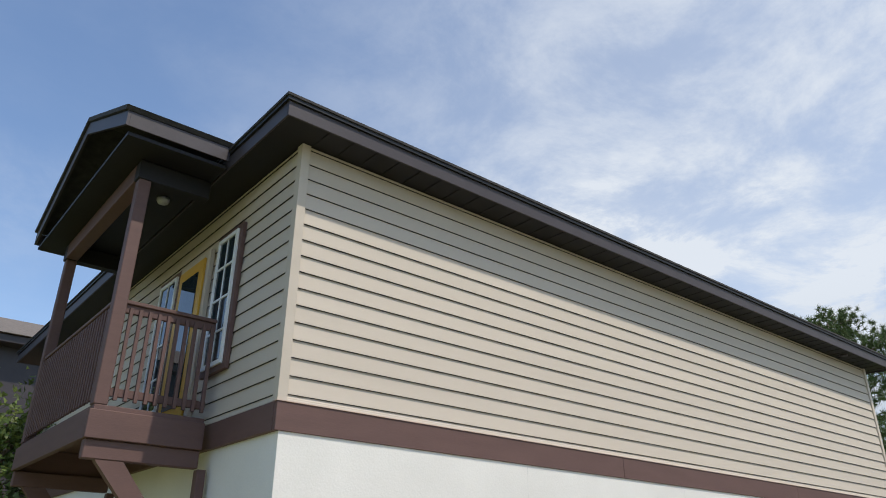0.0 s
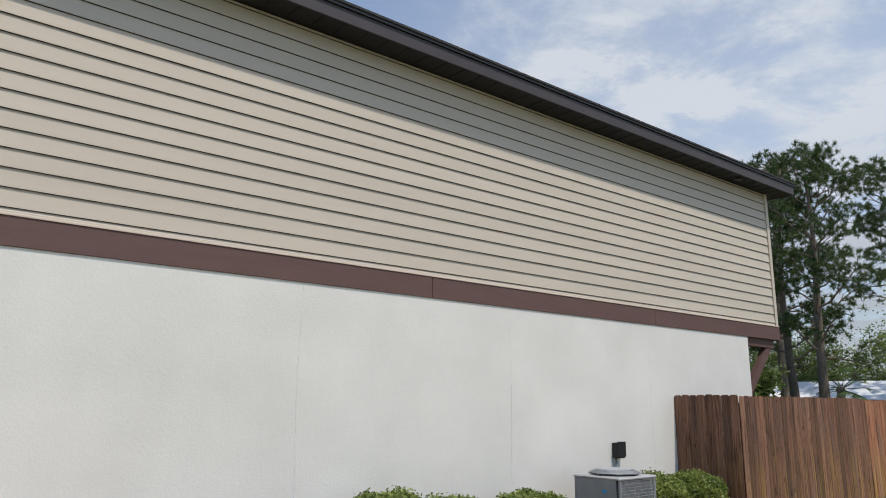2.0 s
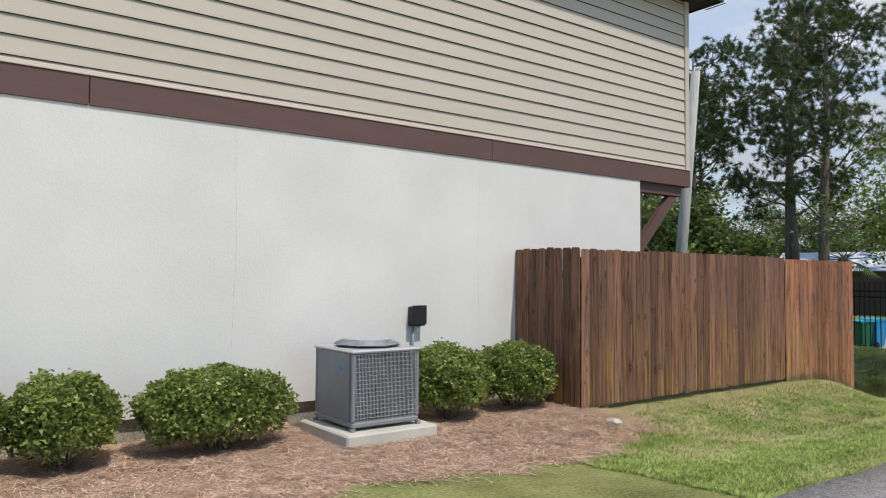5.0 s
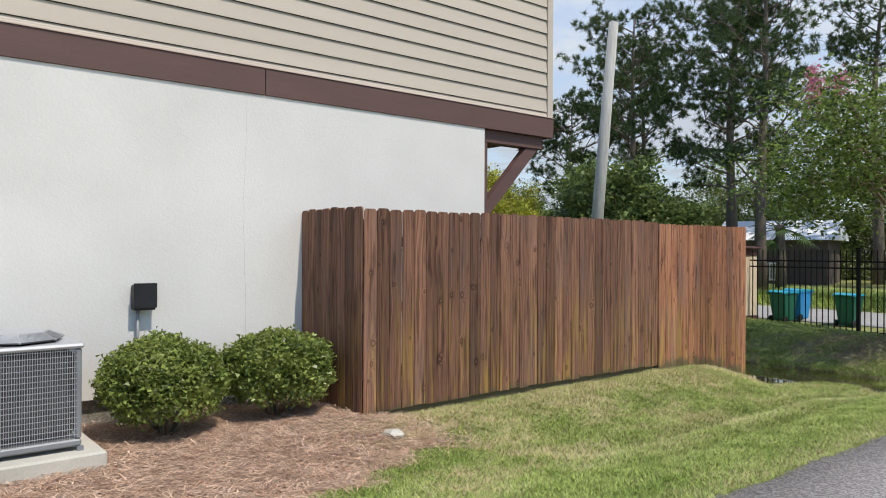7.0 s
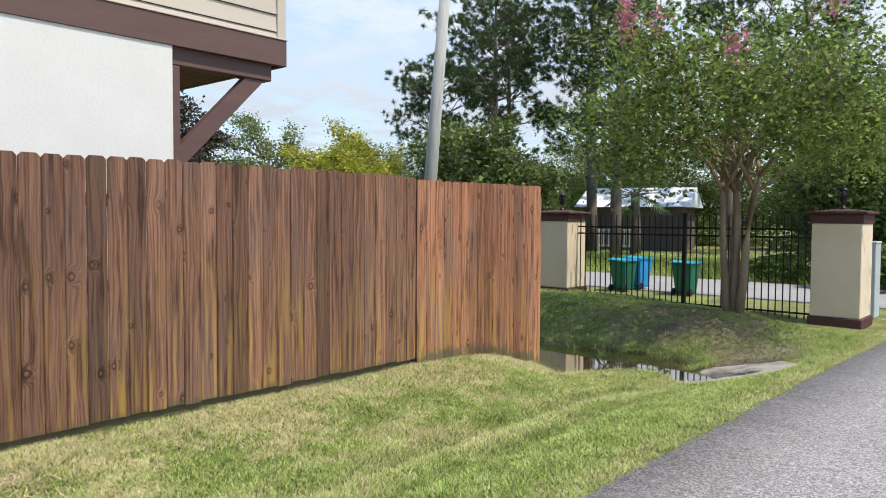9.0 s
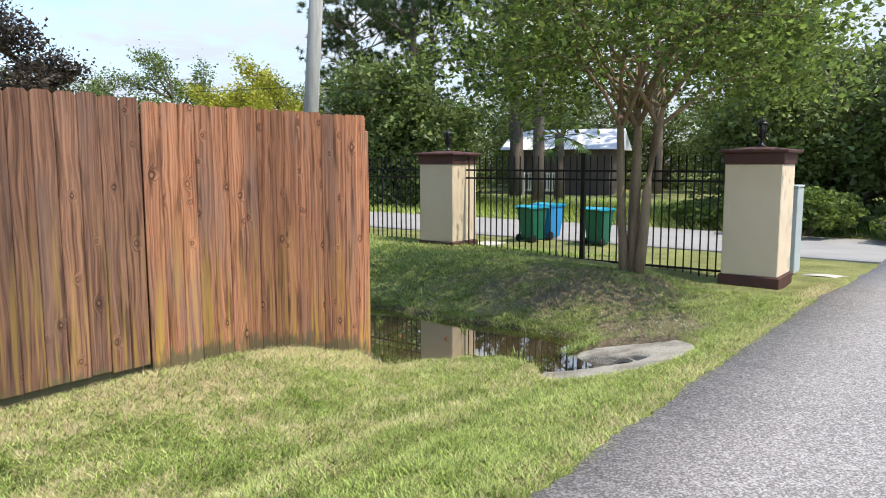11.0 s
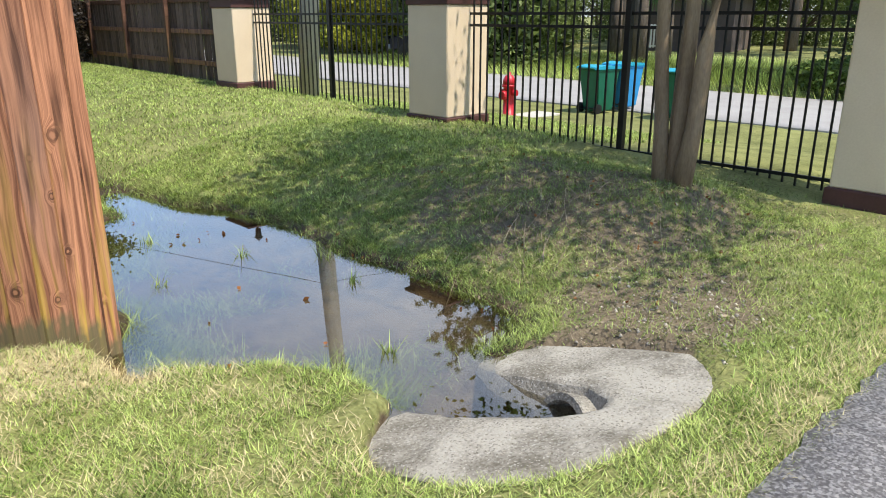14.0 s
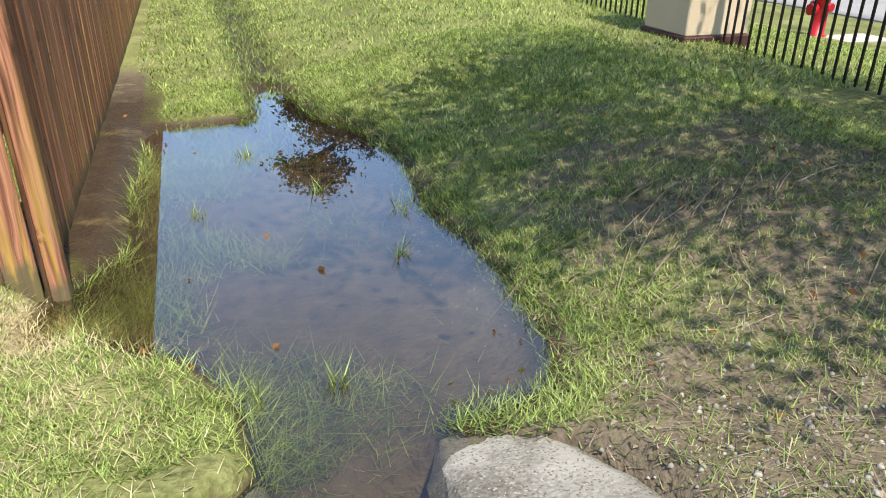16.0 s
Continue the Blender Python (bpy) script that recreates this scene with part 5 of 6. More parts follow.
def wheelie_bin(at, turn, body, lid, label):
    b = thing("wheeled_bin", label, "bin", at, turn, "wheeled bins by the street")
    b.matrix_basis = b.matrix_basis @ Matrix.Diagonal((0.95, 0.95, 0.90, 1))
    bm = bmesh.new()
    lo = [bm.verts.new(p) for p in ((-0.22, -0.24, 0.04), (0.22, -0.24, 0.04), (0.22, 0.22, 0.04), (-0.22, 0.22, 0.04))]
    hi = [bm.verts.new(p) for p in ((-0.29, -0.34, 0.98), (0.29, -0.34, 0.98), (0.29, 0.34, 0.98), (-0.29, 0.34, 0.98))]
    bm.faces.new(lo[::-1]), bm.faces.new(hi)
    for i in range(4):
        bm.faces.new((lo[i], lo[(i + 1) % 4], hi[(i + 1) % 4], hi[i]))
    bmesh.ops.bevel(bm, geom=bm.edges[:], offset=0.03, segments=2, affect='EDGES')
    part("body", bm, body, b)
    part("rim", box((-0.31, -0.36, 0.94), (0.31, 0.36, 0.982), bevel=0.012), body, b)
    bm = bmesh.new()
    add_prism(bm, [(-0.38, 0.984), (0.38, 0.984), (0.36, 1.03), (0.1, 1.07), (-0.3, 1.04)], -0.32, 0.32, 0)
    part("lid", bm, lid, b, "hinged lid")
    part("handle", tube([(-0.24, 0.40, 1.0), (0.24, 0.40, 1.0)], [0.016, 0.016], 8), body, b)
    for s in (-1, 1):
        w = tube([(s * 0.23, 0.25, 0.11), (s * 0.28, 0.25, 0.11)], [0.11, 0.11], 16)
        part("wheel", w, BLACK, b, "black wheel")
    part("axle", tube([(-0.23, 0.25, 0.11), (0.23, 0.25, 0.11)], [0.012, 0.012]), BLACK, b)


wheelie_bin((31.5, 9.85, -0.92), 80, GREEN_BIN, TEAL_LID, "dark green wheeled bin with teal lid at the street edge")
wheelie_bin((32.2, 9.72, -0.88), 80, BLUE_BIN, TEAL_LID, "bright blue wheeled bin behind the green one")
wheelie_bin((31.7, 8.05, -0.92), 88, GREEN_BIN, TEAL_LID, "dark green wheeled bin with teal lid on grass")
wheelie_bin((43.0, 30.1, -0.92), 250, BLACK, BLACK, "black wheeled bin across the street")
cab = thing("utility_cabinet", "pale grey-green steel utility cabinet behind the pillar", "cabinet", (26.85, 2.66, -0.53))
part("body", box((-0.2, -0.16, 0), (0.2, 0.16, 1.30), bevel=0.01), CABINET, cab)
part("lid", box((-0.21, -0.17, 1.302), (0.21, 0.17, 1.34), bevel=0.01), CABINET, cab)
up_ = thing("utility_pole", "pale weathered wooden utility pole behind the iron fence", "pole", (26.9, 13.55, -0.55))
part("shaft", tube([(0, 0, 0), (0.0, -0.35, 3.5), (0.0, -0.85, 8.5)], [0.20, 0.175, 0.14], 14), POLE, up_)
for k, (a, b) in enumerate((((26.9, 13.2, 2.9), (58, 4, 6.0)), ((26.9, 13.2, 2.95), (10, 60, 5.4)))):
    w = thing("overhead_cable", "thin black overhead cable from the pole", "cable", a, 0, "overhead cables")
    a, b = Vector(a), Vector(b)
    pts = [(b - a) * u + Vector((0, 0, -3.2 * u * (1 - u))) for u in np.linspace(0, 1, 20)]
    part("wire", tube(pts, [0.006] * 20, 5), BLACK, w)


def truck():
    t = thing("pickup_truck", "dark navy pickup truck parked across the street", "truck", (42.5, 25.5, -0.92), 118)
    o = [(-2.6, 0.45), (2.5, 0.45), (2.55, 0.95), (1.3, 1.1), (0.7, 1.75), (-0.7, 1.78), (-0.9, 1.1), (-2.6, 1.1)]
    bm = prism([(x, z) for x, z in o], -0.9, 0.9, 1)
    bmesh.ops.bevel(bm, geom=bm.edges[:], offset=0.05, segments=2, affect='EDGES')
    part("body", bm, TRUCK, t)
    part("windscreen", box((0.75, -0.75, 1.15), (1.2, 0.75, 1.6), pose(0, 0, 0)), GLASS, t)
    for x in (-1.6, 1.7):
        for s in (-1, 1):
            part("wheel", tube([(x, s * 0.7, 0.38), (x, s * 0.93, 0.38)], [0.38, 0.38], 16), BLACK, t, "black wheel")
    part("bumper", box((2.5, -0.85, 0.45), (2.68, 0.85, 0.68), bevel=0.03), GREY_METAL, t)


truck()


def far_house(at, turn, size, label):
    w, d, h = size
    f = thing("far_house", label, "house", at, turn)
    # dark brown wall colour stands in for the shade of its porch
    part("wall", box((-w / 2, -d / 2, 0), (w / 2, d / 2, h)), PORCH_SHADE, f)
    bm = prism([(-d / 2 - 0.5, h), (d / 2 + 0.5, h), (0, h + 1.4)], -w / 2 - 0.5, w / 2 + 0.5, 0)
    part("roof", bm, WHITE_ROOF, f, "white metal roof")
    for k in (-1, 0, 1):
        part("window", box((k * w / 3 - 0.5, -d / 2 - 0.03, 0.9), (k * w / 3 + 0.5, -d / 2 + 0.02, 2.0)), GLASS, f)


far_house((60, 23.5, -0.92), 105, (6.6, 6, 2.9), "low house with white metal roof behind trees, wall darkened as porch shade")
rs = thing("railing_screen", "white slatted railing on the far lot", "railing", (52, 19.8, -0.92), 100)
for k in range(14):
    part("slat", box((k * 0.16, 0, 0.4), (k * 0.16 + 0.08, 0.03, 1.5)), WHITE_PAINT, rs)
for z in (0.45, 1.4):
    part("rail", box((-0.05, 0.031, z), (2.3, 0.06, z + 0.08)), WHITE_PAINT, rs)
for k in (0, 1):
    part("post", box((-0.05 + 2.25 * k, 0.061, 0), (0.05 + 2.25 * k, 0.12, 1.5)), WHITE_PAINT, rs)


def palm(at, seed=3):
    g = np.random.default_rng(seed)
    t = thing("palm_tree", "short fan palm with ragged fronds", "tree", at)
    t.matrix_basis = t.matrix_basis @ Matrix.Diagonal((1.4, 1.4, 1.5, 1))
    part("trunk", tube([(0, 0, -0.2), (0.05, 0, 1.2), (0.02, 0.05, 2.4)], [0.22, 0.17, 0.16], 10), BARK, t)
    for k in range(18):
        a, e = k * 2.4, 0.9 - 1.5 * (k / 18)
        bm = bmesh.new()
        d = Vector((math.cos(a) * math.cos(e), math.sin(a) * math.cos(e), math.sin(e)))
        add_tube(bm, [(0, 0, 2.3), Vector((0, 0, 2.3)) + d * 0.9], [0.02, 0.012], 4)
        c = Vector((0, 0, 2.3)) + d * 0.9
        s = d.cross(Vector((0, 0, 1))).normalized()
        n = s.cross(d)
        for j in range(13):
            b = -1.2 + 2.4 * j / 12
            w = (d * math.cos(b) + s * math.sin(b)) * 0.75 - n * 0.12
            q = (d * -math.sin(b) + s * math.cos(b)) * 0.03
            bm.faces.new([bm.verts.new(p) for p in (c - q, c + q, c + w + Vector((0, 0, -0.15)))])
        part("frond", bm, PALM_LEAF, t)


palm((48, 17.8, -0.95))
for i, (x, y, h, sp) in enumerate(((49, 21.0, 18.0, 4.4), (46.3, 18.0, 17.5, 4.2), (47, 26.5, 16.5, 4.2), (56, 25, 19, 4.5), (54, 31, 16, 4.3), (58, 12, 18, 4.6), (62, 18, 20, 4.6), (52, 36, 13, 3.6))):
    pine((x, y, -0.92), h, 40 + i, sp, 0.72 if i < 2 else 0.55)
MID = "dense dark green broadleaf tree across the street"
for i, (x, y, h, w) in enumerate(((41, 21.5, 7.6, 3.4), (44.5, 23.5, 8.0, 3.4), (44, 26.5, 8.0, 3.6), (60, 34, 8, 4.0), (66, 14, 8.5, 4.4), (49, 6.2, 7.0, 3.8), (41, 3.4, 9.5, 3.8), (70, 32, 11.5, 5.2), (72, 21.0, 10.5, 5.0), (69, 26, 11.5, 5.0), (48, 30, 8.5, 3.8), (39.5, -0.5, 9, 3.6), (44, 6.8, 9.0, 3.4), (42, -2.0, 7.5, 3.8), (47, -7, 8, 4), (55, 1, 9, 4.4), (66, 28, 9, 4.6), (70, 8, 10, 5), (60, 45, 9, 5), (75, 40, 10, 6), (42, -12, 8, 4), (50, -18, 9, 5))):
    broadleaf("broadleaf_tree", MID, (x, y, -0.95), h + 0.3, w, OAK_LEAF, 70 + i, 15000 if i < 3 else 11000, 0.34 if i < 3 else 0.26, 0.1, "dark trees across the street")
for i, (x, y, h, w) in enumerate(((45, 37, 10.2, 3.6), (47, 41.5, 9.0, 3.4), (44, 33.5, 8.0, 3.0))):
    broadleaf("yellow_green_tree", "bright yellow-green leafy tree beyond the fence", (x, y, -0.92), h + 0.3, w, LIME_LEAF, 90 + i, 17000, 0.24, 0.2, "yellow-green trees")
for i, (x, y, h, w) in enumerate(((24.2, 21.8, 8.0, 2.1),)):
    broadleaf("magnolia_tree", "dark reddish-green magnolia beyond the fence", (x, y, -0.2), h, w, RED_LEAF, 95 + i, 15000, 0.15, 0.2, "dark magnolias")
for i, (x, y, h, w) in enumerate(((50, 54, 14, 4.8), (46, 58, 11.5, 4.6), (40, 50, 9.5, 4.2), (34, 46, 9, 3.8), (55, 48, 11.5, 4.8), (28, 55, 8, 5), (20, 60, 8, 5))):
    broadleaf("broadleaf_tree", "green broadleaf tree in the distance", (x, y, -0.92), h, w, OAK_LEAF, 100 + i, 14000, 0.3, 0.15, "distant green trees")
for i, (x, y) in enumerate(((46, 30.5), (49, 33))):
    broadleaf("bare_tree", "thin leafless grey tree", (x, y, -0.92), 8.5, 2.4, None, 110 + i, bark=POLE, group="bare trees")
for i, (x, y) in enumerate(((36.5, 1.0), (37.5, -2.5), (36.8, 4.5), (39, 7.2), (36.8, -6.0))):
    shrub("weedy_bush", "loose bright green roadside bush", (x, y, -0.95), 1.5, 1.6, 0.9 + 0.25 * (i % 3), 7000, LIME_LEAF if i == 1 else MYRTLE_LEAF, 130 + i, 0.13, "roadside bushes")

# neighbour at the house's far side
nb = thing("neighbour_house", "dark-roofed neighbouring house partly hidden by leaves", "house", (-2.5, 22, 0))
# wall takes FASCIA's dark tone as painted shade below the eave
part("wall", box((-9, 0, 0), (6.6, 9, 7.2)), FASCIA, nb)
part("eave", box((-9.6, -0.5, 7.2), (7.2, 9.5, 7.42), bevel=0.02), FASCIA, nb)
part("roof", prism([(-0.6, 7.43), (9.6, 7.43), (4.5, 9.3)], -9.7, 7.3, 0), TAN_ROOF, nb, "weathered brown roof")
part("window", box((1.0, -0.05, 4.0), (2.0, 0.02, 5.6)), GLASS, nb)
broadleaf("leafy_tree", "green leafy tree beside the balcony", (1.5, 16.0, 0.0), 7.4, 2.3, OAK_LEAF, 150, 15000, 0.16, 0.15)


cl = thing("ceiling_light", "small round light under the porch ceiling", "lamp", (2.32, 8.11, 5.699))
bm = bmesh.new()
add_lathe(bm, [(0.075, 0.0), (0.075, -0.03), (0.06, -0.06), (0.02, -0.07)], 16)
part("shade", bm, GRILLE, cl)
gl = thing("barn_lamp", "galvanised gooseneck barn lamp on the shaded stucco", "lamp", (WX + 0.03, 7.06, 2.0))
part("wall_plate", tube([(0, 0, 0), (-0.02, 0, 0)], [0.05, 0.05], 14), GRILLE, gl)
part("gooseneck", tube([(-0.02, 0, 0), (-0.06, 0, 0.10), (-0.14, 0, 0.16), (-0.22, 0, 0.12), (-0.24, 0, 0.05)], [0.011] * 5, 8), GRILLE, gl)
bm = bmesh.new()
add_lathe(bm, [(0.02, 0.05), (0.035, 0.02), (0.10, -0.02), (0.115, -0.07), (0.11, -0.07), (0.03, 0.0)], 18, (-0.24, 0))
part("shade", bm, GRILLE, gl, "round galvanised shade")
gd = thing("glazed_door", "dark glazed ground-floor door under the balcony", "door", (WX + 0.03, 8.2, 0.0))
part("frame", box((-0.06, -0.5, -0.04), (-0.002, 0.5, 2.1), bevel=0.006), BROWN, gd)
part("leaf", box((-0.08, -0.42, 0.0), (-0.061, 0.42, 2.02), bevel=0.004), BLACK, gd)
part("pane", box((-0.09, -0.32, 0.25), (-0.081, 0.32, 1.9)), GLASS, gd, "dark door glass")
part("handle", tube([(-0.12, -0.37, 0.98), (-0.12, -0.25, 0.98)], [0.012, 0.012]), GRILLE, gd)
sv = thing("soffit_vent", "small dark round vent under the eave", "vent", (15.3, SY - 0.2, EAVE - 0.001))
bm = bmesh.new()
add_lathe(bm, [(0.08, 0.0), (0.08, -0.02), (0.05, -0.03)], 14)
part("cap", bm, FASCIA, sv)


# ---- grass, straw and litter ----
def scatter(n, x0, x1, y0, y1, keep, seed):
    g = np.random.default_rng(seed)
    x, y = g.uniform(x0, x1, n), g.uniform(y0, y1, n)
    k = g.random(n) < keep(x, y)
    x, y = x[k], y[k]
    return np.stack([x, y, ground_z(x, y)], 1)


def lush(x, y):
    m, s, d, w = covers(x, y)
    z = ground_z(x, y)
    return np.clip(1 - 1.15 * m - 1.6 * s - 0.65 * d - 0.9 * w * (y < 9), 0, 1) * (y > ROAD_EDGE - 0.02 + 0.03 * wave(x, y, 4)) * ~on_slab(x, y) * ((z > WATER_Z - 0.02) | (x > 25)) * np.clip(0.58 + 0.30 * wave(x, y, 3.1) + 0.45 * wave(x, y, 11.0) + 0.3 * wave(y, x, 23.0), 0.05, 1)


# where tree shade is put into the grass colour; also gathers fallen leaves
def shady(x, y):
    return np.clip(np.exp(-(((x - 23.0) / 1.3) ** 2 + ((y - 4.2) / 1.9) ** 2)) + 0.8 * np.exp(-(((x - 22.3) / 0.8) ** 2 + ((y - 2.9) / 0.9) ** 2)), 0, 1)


def stuff(name, me, mat, label):
    tagged(part(name, me, mat), label, "ground cover", kind="stuff")


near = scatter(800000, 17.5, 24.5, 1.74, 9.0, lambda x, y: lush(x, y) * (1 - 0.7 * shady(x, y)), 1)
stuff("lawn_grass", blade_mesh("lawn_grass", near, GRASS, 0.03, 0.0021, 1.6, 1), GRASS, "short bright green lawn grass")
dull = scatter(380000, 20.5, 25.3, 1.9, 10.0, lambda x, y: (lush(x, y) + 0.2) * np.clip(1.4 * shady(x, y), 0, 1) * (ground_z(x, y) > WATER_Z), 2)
stuff("shade_grass", blade_mesh("shade_grass", dull, SHADE_GRASS, 0.03, 0.0026, 1.6, 2), SHADE_GRASS, "thin grass under the tree, darkened to stand for its shade")
mid = scatter(400000, 11.5, 18.2, 1.74, 4.9, lush, 3)
stuff("verge_grass", blade_mesh("verge_grass", mid, GRASS, 0.028, 0.0032, 1.7, 3), GRASS, "mown green verge grass")
farg = scatter(260000, 19.9, 29.3, 6.0, 24.0, lush, 4)
stuff("back_lawn_grass", blade_mesh("back_lawn_grass", farg, GRASS, 0.04, 0.006, 1.1, 4), GRASS, "green lawn grass behind the ditch")
over = scatter(60000, 37.2, 50, -12, 28, lambda x, y: 1 + 0 * x, 5)
over[:, 2] = -0.92
stuff("roadside_weeds", blade_mesh("roadside_weeds", over, GRASS, 0.30, 0.02, 0.6, 5), GRASS, "tall bright weeds beyond the street")
dry = scatter(400000, 12.2, 26.0, 1.76, 4.9, lambda x, y: covers(x, y)[2] * 0.9, 6)
stuff("dry_grass", blade_mesh("dry_grass", dry, DRY, 0.034, 0.0022, 1.8, 6), DRY, "dry straw-coloured grass patches")
pool = scatter(90000, 19.8, 21.7, 3.4, 7.6, lambda x, y: (ground_z(x, y) < WATER_Z) * np.clip(0.25 + 0.9 * wave(x, y, 1.7), 0, 1) * ease(21.6, 20.4, x), 7)
stuff("drowned_grass", blade_mesh("drowned_grass", pool, GRASS, 0.075, 0.0016, 2.2, 7), GRASS, "grass standing in the ditch water")
sedge = scatter(4000, 19.8, 21.2, 3.3, 5.0, lambda x, y: (np.abs(ground_z(x, y) - WATER_Z) < 0.06) * 0.8, 8)
stuff("shore_grass", blade_mesh("shore_grass", sedge, GRASS, 0.05, 0.0026, 1.6, 8), GRASS, "longer grass along the water's edge")


ruts = scatter(90000, 13.5, 19.5, 2.4, 3.8, lambda x, y: np.clip(np.exp(-((y - 3.3 - 0.03 * (x - 16)) / 0.15) ** 2) + np.exp(-((y - 2.75 - 0.03 * (x - 16)) / 0.12) ** 2), 0, 1) * ease(13.5, 15.5, x) * (0.5 + 0.5 * wave(x, y, 5.0)), 32)
stuff("rut_grass", blade_mesh("rut_grass", ruts, SHADE_GRASS, 0.035, 0.0032, 1.3, 32), SHADE_GRASS, "darker grass in the old wheel ruts")
clip = scatter(110000, 14.0, 24.8, 1.8, 9.0, lambda x, y: 0.5 * lush(x, y), 33)
clip[:, 2] += 0.012
stuff("grass_clippings", blade_mesh("grass_clippings", clip, DRY, 0.016, 0.0018, 3.2, 33), DRY, "pale dry clippings lying on the lawn")
trench = scatter(16000, 20.75, 21.5, 7.2, 20, lambda x, y: ease(0.36, 0.1, np.abs(x - 21.13)) * (0.5 + 0.5 * wave(x, y, 4)), 31)
stuff("trench_grass", blade_mesh("trench_grass", trench, SHADE_GRASS, 0.06, 0.005, 1.2, 31), SHADE_GRASS, "dark wet grass along the narrow trench")
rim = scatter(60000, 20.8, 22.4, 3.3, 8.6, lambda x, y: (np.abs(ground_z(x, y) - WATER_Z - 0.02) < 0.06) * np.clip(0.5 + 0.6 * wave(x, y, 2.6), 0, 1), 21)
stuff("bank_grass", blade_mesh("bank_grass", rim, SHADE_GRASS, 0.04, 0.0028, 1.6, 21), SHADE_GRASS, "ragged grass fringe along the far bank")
spots = scatter(7, 20.3, 21.6, 3.7, 7.4, lambda x, y: ground_z(x, y) < WATER_Z, 22)
tuft = np.repeat(spots, 26, 0) + np.random.default_rng(23).normal(size=(len(spots) * 26, 3)) * np.array([0.025, 0.025, 0.0])
tuft[:, 2] = WATER_Z - 0.02
stuff("water_tufts", blade_mesh("water_tufts", tuft, GRASS, 0.10, 0.004, 0.9, 24), GRASS, "small green tufts standing out of the water")


def straw_bed():
    g = np.random.default_rng(11)
    r = scatter(95000, 3.5, 14.2, 3.1, 5.97, lambda x, y: covers(x, y)[1], 9)
    n = len(r)
    a = g.random(n) * 6.28
    d = np.stack([np.cos(a), np.sin(a), g.normal(size=n) * 0.12], 1)
    s = np.stack([-np.sin(a), np.cos(a), np.zeros(n)], 1) * 0.003
    r[:, 2] += 0.006 + 0.03 * g.random(n)
    ln = 0.05 + 0.07 * g.random((n, 1))
    v = np.stack([r - d * ln - s, r - d * ln + s, r + d * ln], 1).reshape(-1, 3)
    stuff("pine_straw", raw_mesh("pine_straw", v, np.arange(len(v)), 3, STRAW), STRAW, "loose reddish pine straw over the bed")


straw_bed()
fall = scatter(260, 19.9, 24.5, 2.8, 8.0, lambda x, y: 0.25 + 0.7 * shady(x, y), 12)
fall[:, 2] = np.maximum(fall[:, 2], WATER_Z) + 0.008
stuff("fallen_leaves", leaf_mesh("fallen_leaves", fall, FALLEN, 0.038, 0.024, 0.0, 12), FALLEN, "scattered orange fallen leaves")
THATCH = material("grey_brown_thatch", (0.16, 0.125, 0.08), (0.38, 0.31, 0.21), 0.85, 3.0, 30.0, 0.0, island=0.5)
lit = scatter(15000, 21.6, 24.9, 2.3, 7.0, lambda x, y: np.clip(0.75 * np.exp(-(((x - 23.0) / 1.2) ** 2 + ((y - 4.0) / 1.6) ** 2)) + 0.25 * (y < 3.6), 0, 1), 14)


def litter():
    g = np.random.default_rng(15)
    r = lit[lit[:, 2] > WATER_Z]
    n = len(r)
    a = g.random(n) * 6.28
    d = np.stack([np.cos(a), np.sin(a), g.normal(size=n) * 0.15], 1)
    s = np.stack([-np.sin(a), np.cos(a), np.zeros(n)], 1) * 0.002
    r[:, 2] += 0.008 + 0.02 * g.random(n)
    ln = 0.02 + 0.08 * g.random((n, 1)) ** 3
    v = np.stack([r - d * ln - s, r - d * ln + s, r + d * ln], 1).reshape(-1, 3)
    stuff("twig_litter", raw_mesh("twig_litter", v, np.arange(len(v)), 3, THATCH), THATCH, "pale dry twigs and thatch under the tree")


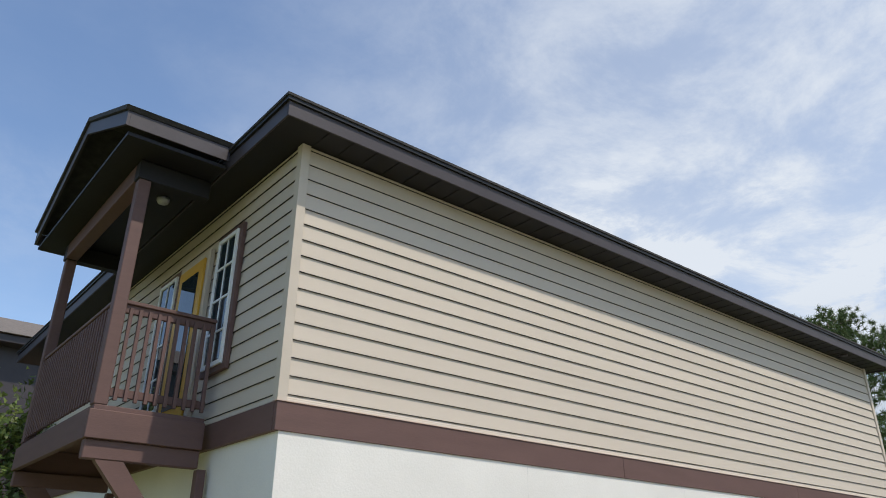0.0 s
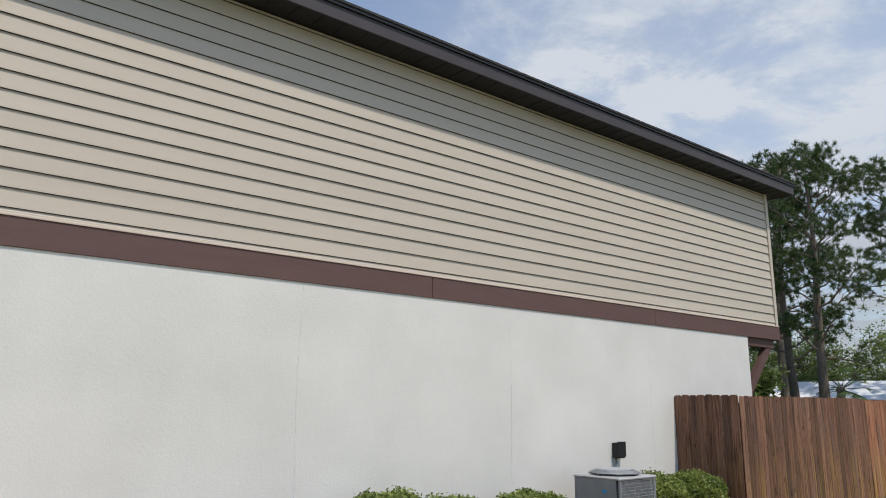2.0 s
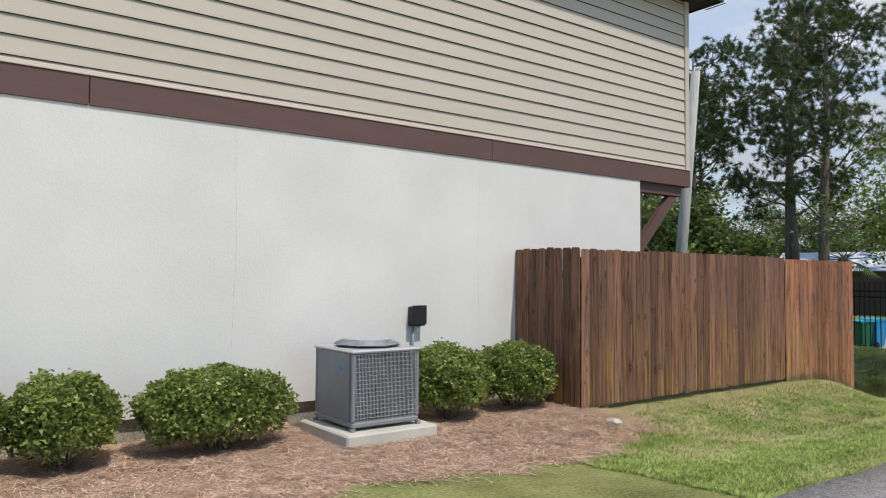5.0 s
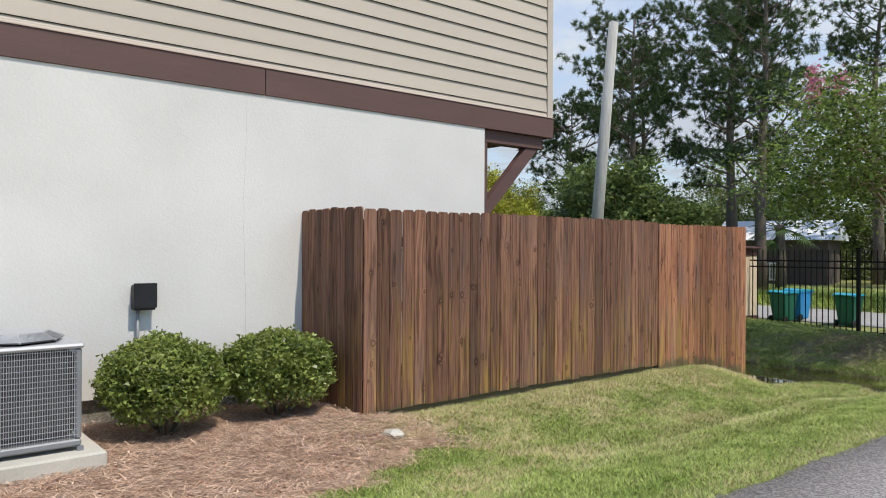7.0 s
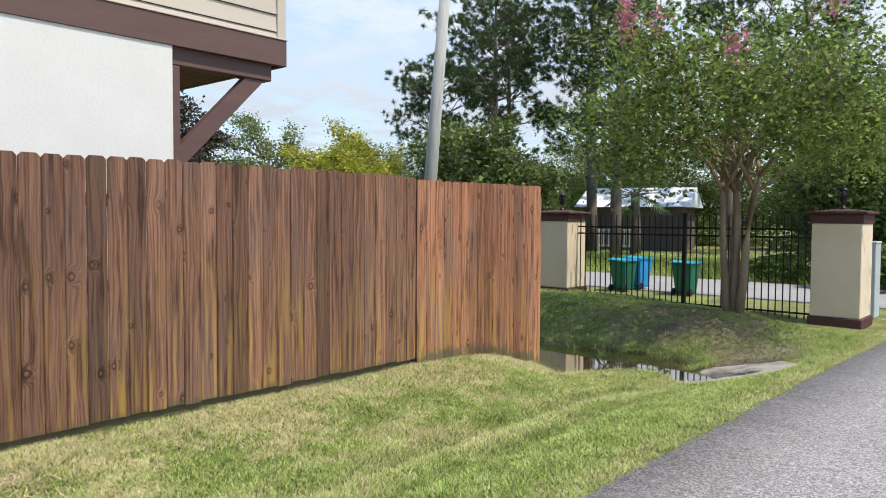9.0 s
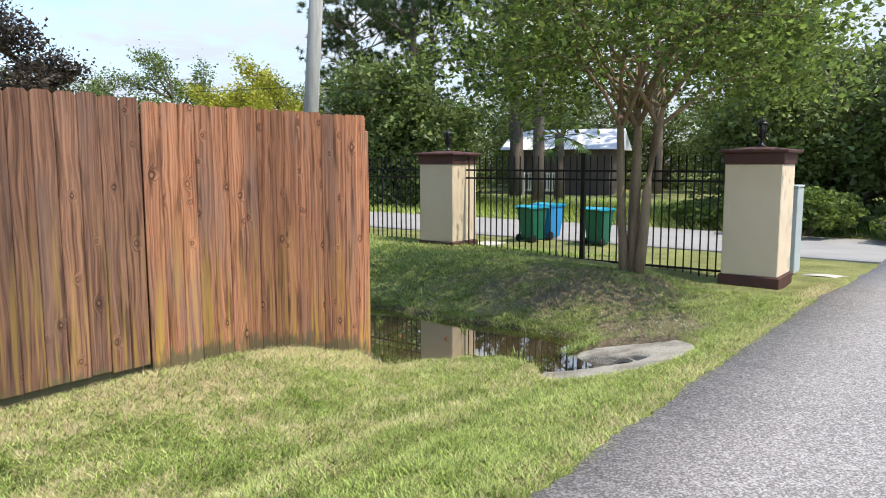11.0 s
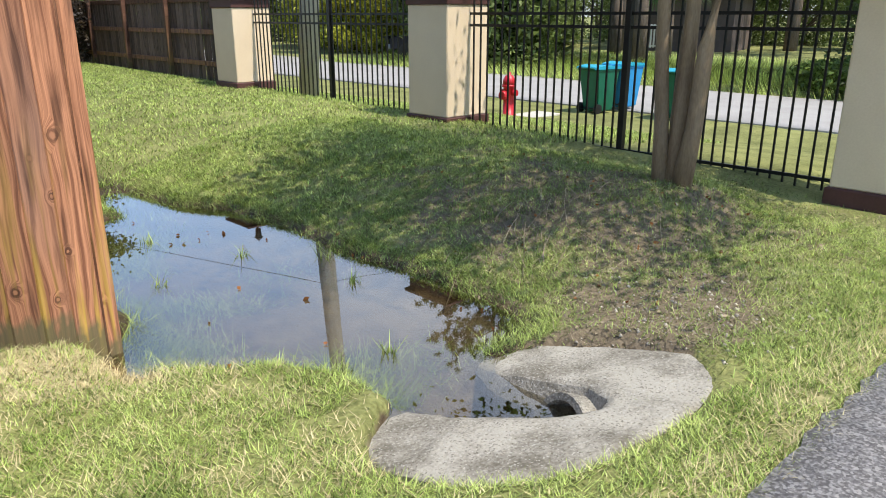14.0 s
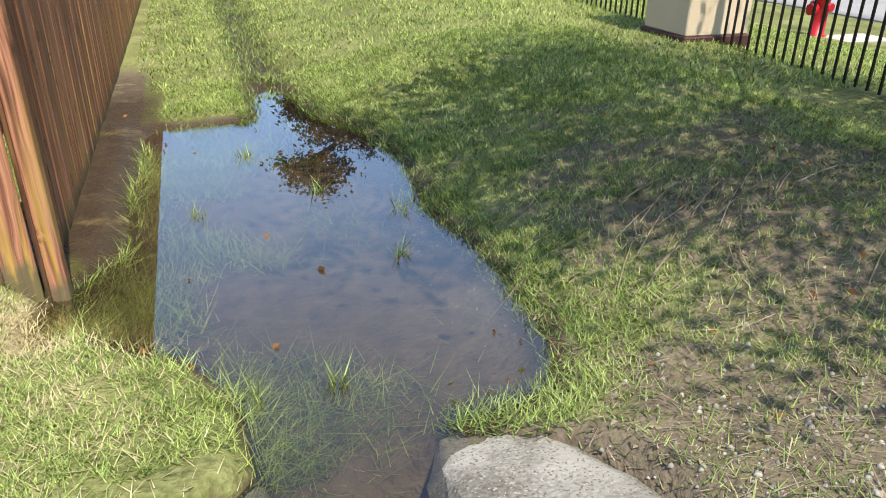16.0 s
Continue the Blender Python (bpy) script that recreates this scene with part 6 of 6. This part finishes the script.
litter()
def sticks():
    """Pale dead stems raked into a loose fan on the bare mound."""
    g = np.random.default_rng(51)
    bm = bmesh.new()
    for k in range(70):
        x, y = 22.75 + 0.38 * g.normal(), 4.35 + 0.32 * g.normal()
        a, ln = math.radians(38) + 0.32 * g.normal(), 0.12 + 0.3 * g.random()
        ends = [(x - ln * math.cos(a) / 2, y - ln * math.sin(a) / 2), (x, y + 0.01), (x + ln * math.cos(a) / 2, y + ln * math.sin(a) / 2)]
        add_tube(bm, [(p, q, float(ground_z(p, q)) + 0.014 + 0.012 * g.random()) for p, q in ends], [0.0035, 0.003, 0.0015], 4)
    stuff("dead_stems", bm, THATCH, "pale dead stems fanned over the mound")


sticks()
clods = scatter(2600, 21.5, 24.8, 2.2, 6.2, lambda x, y: covers(x, y)[0], 16)
stuff("soil_crumbs", leaf_mesh("soil_crumbs", clods, THATCH, 0.028, 0.022, 0.3, 16), THATCH, "dark soil crumbs and leaf bits")
GRAVEL = material("pale_gravel", (0.26, 0.23, 0.18), (0.50, 0.45, 0.37), 0.9, 20.0, 90.0, 0.2, island=0.4)


def gravel():
    g = np.random.default_rng(41)
    r = scatter(2600, 21.55, 23.6, 2.05, 3.7, lambda x, y: 0.85 * np.exp(-(((x - 22.1) / 0.5) ** 2 + ((y - 2.75) / 0.5) ** 2)) + 0.06, 40)
    k = (0.004 + 0.014 * g.random((len(r), 1)) ** 3)[:, :, None]
    shape = np.array([(1, 0, 0), (0, 1, 0), (-1, 0, 0), (0, -1, 0), (0, 0, 0.8), (0, 0, -0.8)])
    v = r[:, None, :] + shape[None] * k * (0.7 + 0.6 * g.random((len(r), 6, 1)))
    f = np.array([(0, 1, 4), (1, 2, 4), (2, 3, 4), (3, 0, 4), (1, 0, 5), (2, 1, 5), (3, 2, 5), (0, 3, 5)])
    c = (np.arange(len(r))[:, None, None] * 6 + f[None]).ravel()
    stuff("gravel", raw_mesh("gravel", v.reshape(-1, 3), c, 3, GRAVEL), GRAVEL, "pale gravel and grit beside the headwall")


gravel()
rk = thing("rubble_stone", "pale broken stone at the fence corner", "stone", (13.0, 4.35, float(ground_z(13.0, 4.35))))
bm = bmesh.new()
bmesh.ops.create_icosphere(bm, subdivisions=2, radius=0.09)
for v in bm.verts:
    v.co *= 1 + 0.35 * noise.noise(v.co * 14)
    v.co.z = v.co.z * 0.45 + 0.02
part("stone", bm, PAD, rk)
